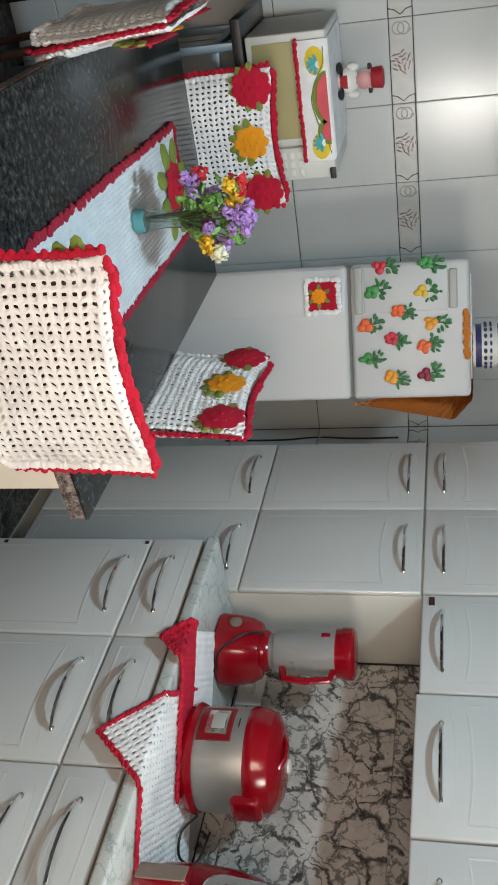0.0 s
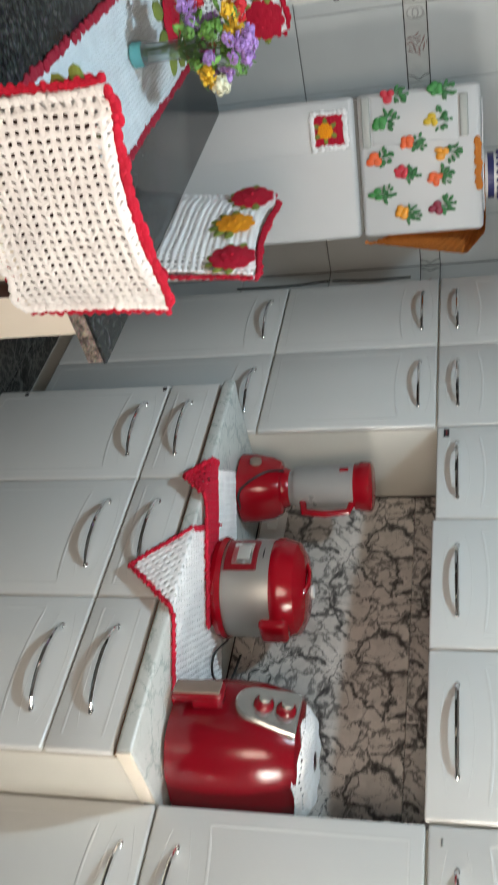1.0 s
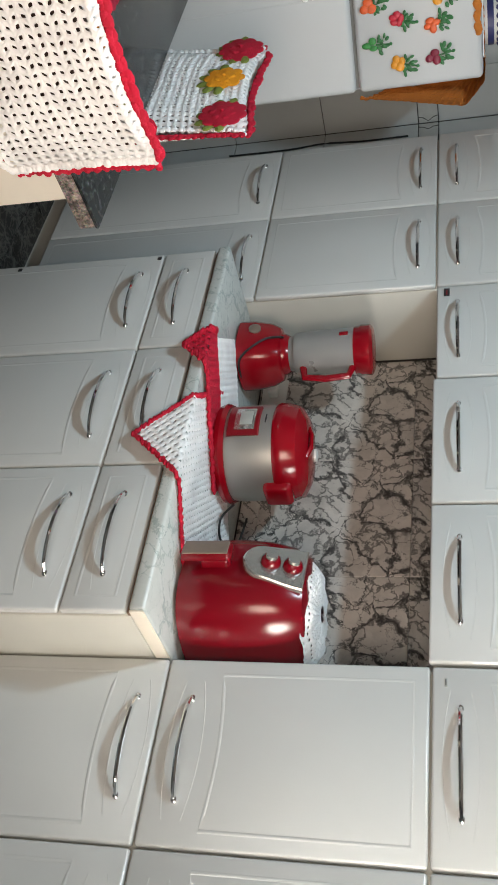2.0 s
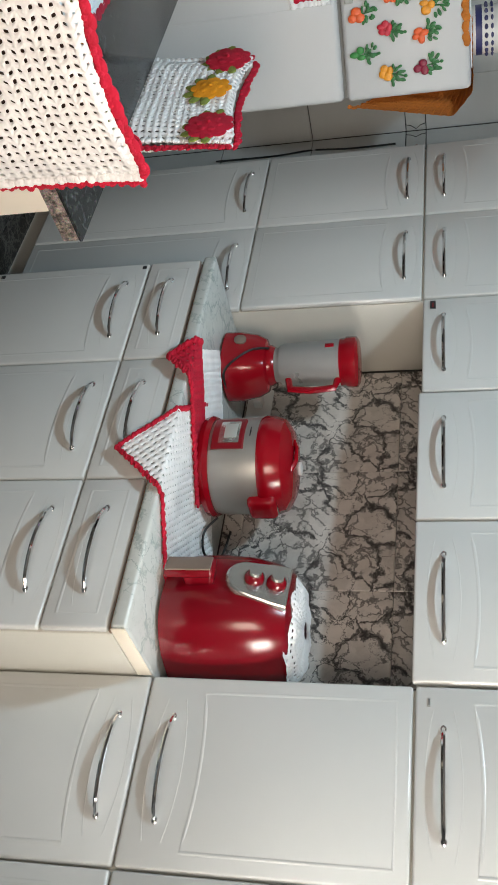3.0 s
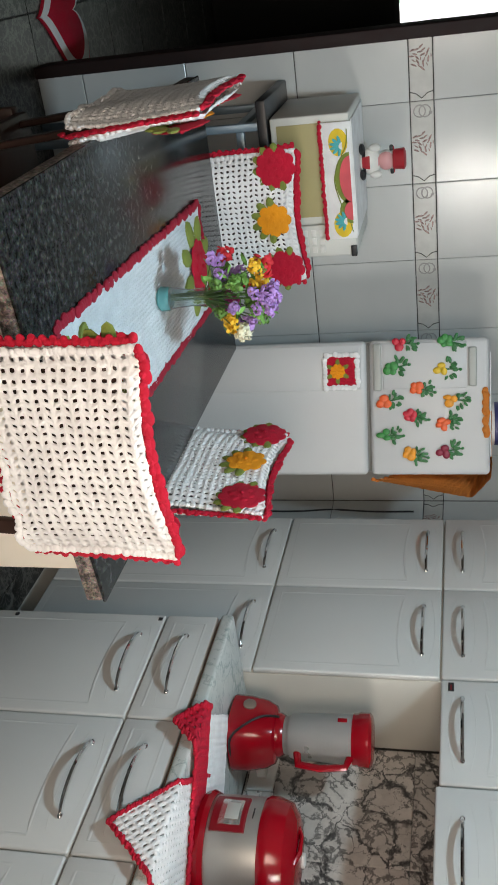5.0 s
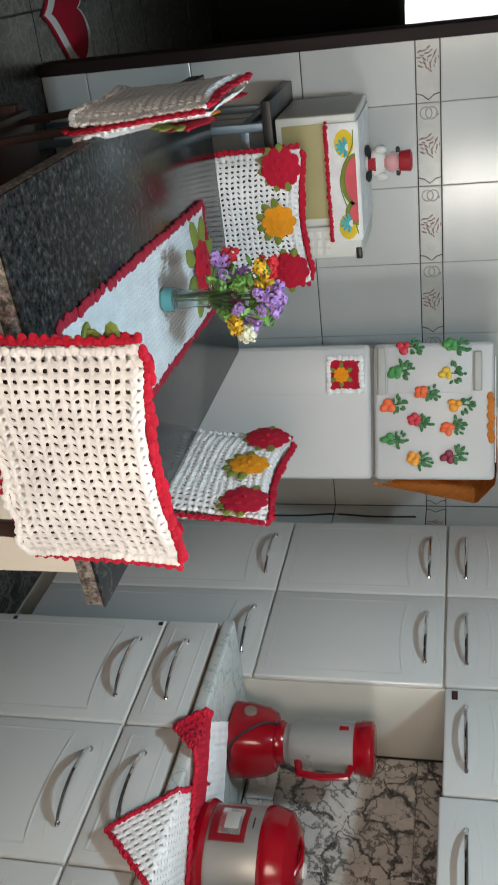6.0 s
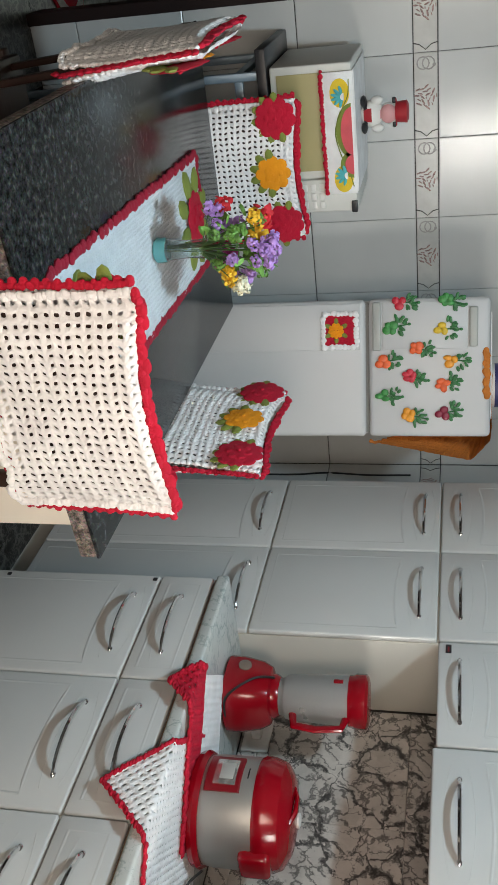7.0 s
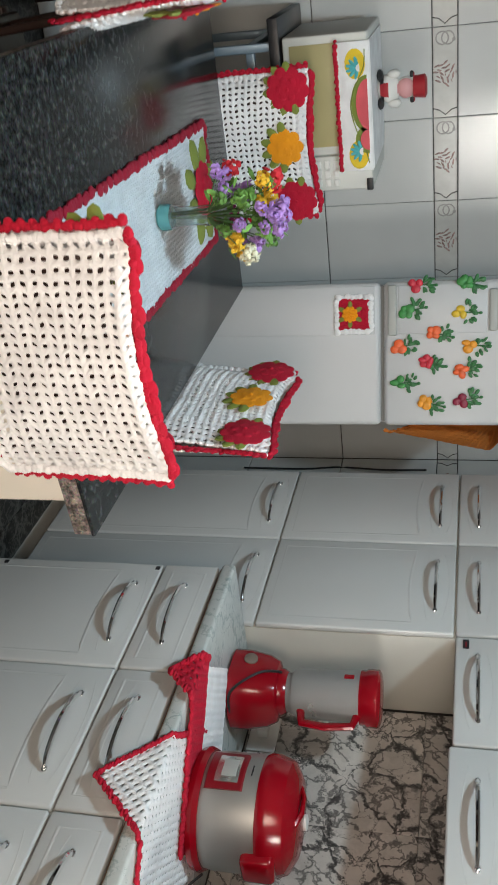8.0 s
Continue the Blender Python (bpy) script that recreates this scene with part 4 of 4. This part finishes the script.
def curved_plate(r, a0, a1, z0, z1, thick, n=10):
    bm = bmesh.new()
    loops = []
    for k in range(n + 1):
        a = a0 + (a1 - a0) * k / n
        ca, sa = math.cos(a), math.sin(a)
        loops.append([(r * ca, r * sa, z0), ((r + thick) * ca, (r + thick) * sa, z0 + 0.004), ((r + thick) * ca, (r + thick) * sa, z1 - 0.004), (r * ca, r * sa, z1)])
    return rings(bm, loops)
pn = part("panel", curved_plate(0.126, radians(153), radians(199), 0.036, 0.124, 0.007), dark_red, rc, "dark red control panel")
part("dial_plate", curved_plate(0.132, radians(160), radians(192), 0.056, 0.112, 0.003), silver, pn)
part("display", curved_plate(0.1345, radians(166), radians(186), 0.07, 0.106, 0.0015), handle_grey, pn)
part("print_bar", curved_plate(0.1275, radians(168), radians(182), 0.135, 0.14, 0.001), soot, rc)
part("cable", tube(bmesh.new(), spline([(0.06, -0.125, 0.03), (0.05, -0.18, 0.004), (0.09, -0.22, 0.003), (0.14, -0.2, 0.03), (0.13, -0.12, 0.05)]), 0.0032, 7), black_rubber, rc)

# blender
bl = thing("blender", (0.06, -0.19, 0.87), "red kitchen blender with a smoky jar and red lid", "blender")
part("base", lathe(bmesh.new(), [(0.082, 0), (0.09, 0.006), (0.089, 0.05), (0.08, 0.1), (0.068, 0.125), (0.056, 0.13)], 32, (0, 0), 1, 1, 3.2), red_plastic, bl)
part("collar", lathe(bmesh.new(), [(0.06, 0.126), (0.06, 0.138), (0.052, 0.15)], 28), red_plastic, bl)
kb = bmesh.new()
lathe(kb, [(0.018, 0), (0.018, 0.006), (0.013, 0.009)], 20)
kn = part("knob", kb, worn_bronze, bl, "dull brown knob")
kn.matrix_basis = pose(-0.086, 0.02, 0.055, 0, -84, 0)
part("jar", lathe(bmesh.new(), [(0.058, 0.166), (0.062, 0.18), (0.068, 0.34), (0.065, 0.34), (0.059, 0.182), (0.004, 0.176)], 28), jar_plastic, bl, "smoky translucent jar")
part("jar_foot", lathe(bmesh.new(), [(0.05, 0.149), (0.051, 0.16), (0.056, 0.167)], 28), jar_plastic, bl)
part("jar_handle", tube(bmesh.new(), [(0.0, -0.055, 0.19), (0.0, -0.1, 0.2), (0.0, -0.108, 0.26), (0.0, -0.1, 0.325), (0.0, -0.062, 0.335)], 0.011, 8, 0.8, (1, 0, 0)), red_plastic, bl)
part("lid", lathe(bmesh.new(), [(0.069, 0.339), (0.07, 0.352), (0.0735, 0.357), (0.073, 0.384), (0.064, 0.39), (0.004, 0.391)], 28), red_plastic, bl)
part("badge", B(-0.07, -0.064, -0.004, 0.008, 0.3, 0.325, 0.001), red_plastic, bl)
part("cable", tube(bmesh.new(), spline([(0.02, -0.085, 0.012), (-0.07, -0.085, 0.02), (-0.088, -0.03, 0.08), (-0.07, 0.0, 0.13), (0.0, 0.05, 0.14)]), 0.0035, 7), black_rubber, bl)

# air fryer
af = thing("air_fryer", (0.085, -1.045, 0.872), "glossy red air fryer with silver control plate", "air fryer")
af.matrix_basis = pose(0.066, -1.038, 0.872, 0, 0, -14) @ Matrix.Diagonal((1.09, 1.07, 1.1, 1))
part("body", lathe(bmesh.new(), [(0.115, 0), (0.13, 0.006), (0.14, 0.05), (0.142, 0.11), (0.137, 0.18), (0.125, 0.23), (0.105, 0.262), (0.06, 0.275), (0.004, 0.277)], 44, (0, 0), 1.0, 0.95, 2.6), fryer_red, af)
hd = part("basket_handle", box(B(-0.17, -0.13, -0.022, 0.022, 0.05, 0.115, 0.01, 3), -0.178, -0.155, -0.024, 0.024, 0.012, 0.12, 0.01, 3), fryer_red, af)
part("grip_strip", B(-0.181, -0.176, -0.019, 0.019, 0.018, 0.114, 0.002), worn_bronze, hd, "dull brown strip")
pl = bmesh.new()
plate = [(0.047 * math.cos(radians(a)), -0.022 + 0.047 * math.sin(radians(a))) for a in range(180, 361, 15)] + [(0.056, 0.03), (0.058, 0.062), (-0.058, 0.062), (-0.056, 0.03)]
rings(pl, [[(x, y * g, z * g) for y, z in plate] for x, g in ((0.006, 1.0), (-0.003, 1.0), (-0.006, 0.95))])
pt = part("control_plate", pl, silver, af, "silver control plate")
pt.matrix_basis = pose(-0.128, 0, 0.205, 0, 18, 0)
for z, y in ((-0.012, 0.0), (0.034, 0.0)):
    k2 = part("knob", lathe(bmesh.new(), [(0.021, 0), (0.02, 0.01), (0.015, 0.016)], 20), fryer_red, pt, "red knob")
    k2.matrix_basis = pose(-0.006, y, z, 0, -90, 0)
    k3 = part("knob_cap", lathe(bmesh.new(), [(0.013, 0.016), (0.012, 0.024)], 16), silver, pt)
    k3.matrix_basis = pose(-0.006, y, z, 0, -90, 0)
dy = thing("crochet_doily", (0.086, -1.038, 1.1775), "white crochet doily on the air fryer", "doily")
def dome(s, v, out):
    # a round cloth: rings across, spokes along
    a, r = 2 * math.pi * s, 0.02 + 0.108 * v
    return (r * math.cos(a), r * math.sin(a), 0.004 + out - max(0, r - 0.05) * 0.1 - max(0, r - 0.1) * 0.7 + 0.003 * math.sin(a * 9) * v)
part("lace", crochet(44, 8, dome, (0.26, 0.2), 0.0015), wool_white, dy)

# socket and plug on the splashback
so = thing("wall_socket", (EAST - 0.004, -0.13, 0.918), "white wall socket with a plug", "socket")
part("plate", B(-0.008, 0.0, -0.06, 0.06, -0.04, 0.04, 0.003), label_white, so)
part("plug", B(-0.04, -0.008, -0.02, 0.015, -0.015, 0.015, 0.005), label_white, so)

wire = thing("wall_cable", (0.285, 1.24, 0), "thin black cable hanging on the tiled wall", "cable")
part("cable", tube(bmesh.new(), spline([(0, 0.03, 0.55), (0.004, 0.035, 0.8), (0, 0.045, 0.95), (0.003, 0.036, 1.12), (0, 0.034, 1.3)]), 0.004, 7), black_rubber, wire)
# heart rug in the next room
rug = thing("heart_rug", (-1.72, 1.75, 0.0), "red heart-shaped crochet rug with white and red edging", "rug")
def heart(scale, lift, n=48):
    out = []
    for k in range(n):
        t = 2 * math.pi * k / n
        out.append((scale * 0.016 * 16 * math.sin(t) ** 3, scale * 0.016 * (13 * math.cos(t) - 5 * math.cos(2 * t) - 2 * math.cos(3 * t) - math.cos(4 * t)), lift))
    return out
def heart_mesh(scale, z0, z1):
    return rings(bmesh.new(), [heart(scale, z0), heart(scale, z1), heart(scale * 0.97, z1 + 0.002)])
part("edging", heart_mesh(1.0, 0.001, 0.008), wool_red, rug)
part("white_band", heart_mesh(0.95, 0.009, 0.0115), wool_white, rug)
part("centre", heart_mesh(0.72, 0.0125, 0.015), wool_red, rug)

# ---- pieces of the walls and the floor ----
def tile_mesh(w, h, thick, material):
    me = bpy.data.meshes.new("tile")
    bm = bmesh.new()
    e = 0.0025
    front = [(-w / 2 + e, 0, -h / 2 + e), (w / 2 - e, 0, -h / 2 + e), (w / 2 - e, 0, h / 2 - e), (-w / 2 + e, 0, h / 2 - e)]
    rim = [(-w / 2, e * 0.6, -h / 2), (w / 2, e * 0.6, -h / 2), (w / 2, e * 0.6, h / 2), (-w / 2, e * 0.6, h / 2)]
    back = [(x, thick, z) for x, _, z in rim]
    rings(bm, [back, rim, front])
    bm.to_mesh(me)
    bm.free()
    me.materials.append(material)
    return me


J = 0.0035
meshes = {}
def lay(parent, x0, x1, z0, z1, wall, at, material, name="tile", thick=0.0118, joint=J):
    w, h = round(x1 - x0 - joint * 0.55, 4), round(z1 - z0 - joint, 4)
    key = (w, h, material.name)
    if key not in meshes:
        meshes[key] = tile_mesh(w, h, thick, material)
    ob = new(name, meshes[key])
    ob.parent = parent
    c = (x0 + x1) / 2
    ob.matrix_basis = pose(c, at, (z0 + z1) / 2) if wall == "n" else pose(at, c, (z0 + z1) / 2, 0, 0, -90)
    return ob


ZJ = [0.0, 0.175, 0.563, 0.951, 1.338]
ZU = [1.419, 1.807, 2.195, 2.615]
def tiled(parent, wall, at, edges):
    for a, b in zip(edges, edges[1:]):
        for lo, hi in list(zip(ZJ, ZJ[1:])) + list(zip(ZU, ZU[1:])):
            lay(parent, a, b, lo, hi, wall, at, tile_white)
        lay(parent, a, b, 1.338, 1.419, wall, at, tile_border, "border_tile")
        # moulded relief of the border: a chevron, a medallion and a spray of flowers
        for k in range(3):
            c = b - 0.281 * (0.1, 0.88, 0.5)[k]
            if c < a:
                continue
            bm = bmesh.new()
            if k == 0:
                tube(bm, [(-0.003, 0, -0.042), (0.003, 0, -0.02), (0.019, 0, 0), (0.003, 0, 0.02), (-0.003, 0, 0.042)], 0.0017, 6, 1, (0, 1, 0))
            elif k == 1:
                for r, dz in ((0.02, 0.009), (0.02, -0.009)):
                    tube(bm, [(math.cos(q) * r, 0, dz + math.sin(q) * r) for q in (0.524 * i for i in range(12))], 0.0022, 6, 1, (0, 1, 0), True)
                ball(bm, (0.006, 0, 0.028), (0.006, 0.002, 0.006), 8, 5)
            else:
                for i in range(22):
                    q, r = i * 2.4, 0.037 * math.sqrt((i + 0.4) / 22)
                    w = 0.004 + 0.004 * abs(math.sin(i * 5.3))
                    ball(bm, (r * math.cos(q), 0, r * math.sin(q)), (w * 1.5, 0.0016, w * 0.42), 7, 4, Euler((0, q * 3.1, 0)).to_quaternion())
            ob = part("relief", bm, (grout, relief_grey, relief_rose)[k], parent)
            ob.matrix_basis = pose(c, at - 0.0005, 1.3785) if wall == "n" else pose(at - 0.0005, c, 1.3785, 0, 0, -90)


tiled(wall_north, "n", NORTH, [-1.53, -1.325, -1.044, -0.763, -0.482, -0.201, 0.08, EAST])
tiled(wall_east, "e", EAST, [0.8, 1.08, NORTH])
# veined splashback panels over the worktop
for a, b in ((-1.2, -0.8), (-0.8, -0.4), (-0.4, 0.0)):
    lay(wall_east, a, b, 0.868, 0.925, "e", EAST, splash_marble, "splash_panel", joint=0.0012)
    lay(wall_east, a, b, 0.925, 1.36, "e", EAST, splash_marble, "splash_panel", joint=0.0012)
    lay(wall_east, a, b, 1.36, 1.45, "e", EAST, splash_marble, "splash_panel", joint=0.0012)
# floor tiles
ft = tile_mesh(0.42 - J, 0.42 - J, 0.006, floor_stone)
fl_ob = bpy.data.objects["floor"]
for i in range(8):
    for j in range(18):
        x, y = WEST + 0.21 + 0.42 * i, SOUTH + 0.21 + 0.42 * j
        if x < EAST and y < 4.2:
            ob = new("floor_tile", ft)
            ob.parent = fl_ob
            ob.matrix_basis = pose(x, y, 0.0, -90, 0, 0)
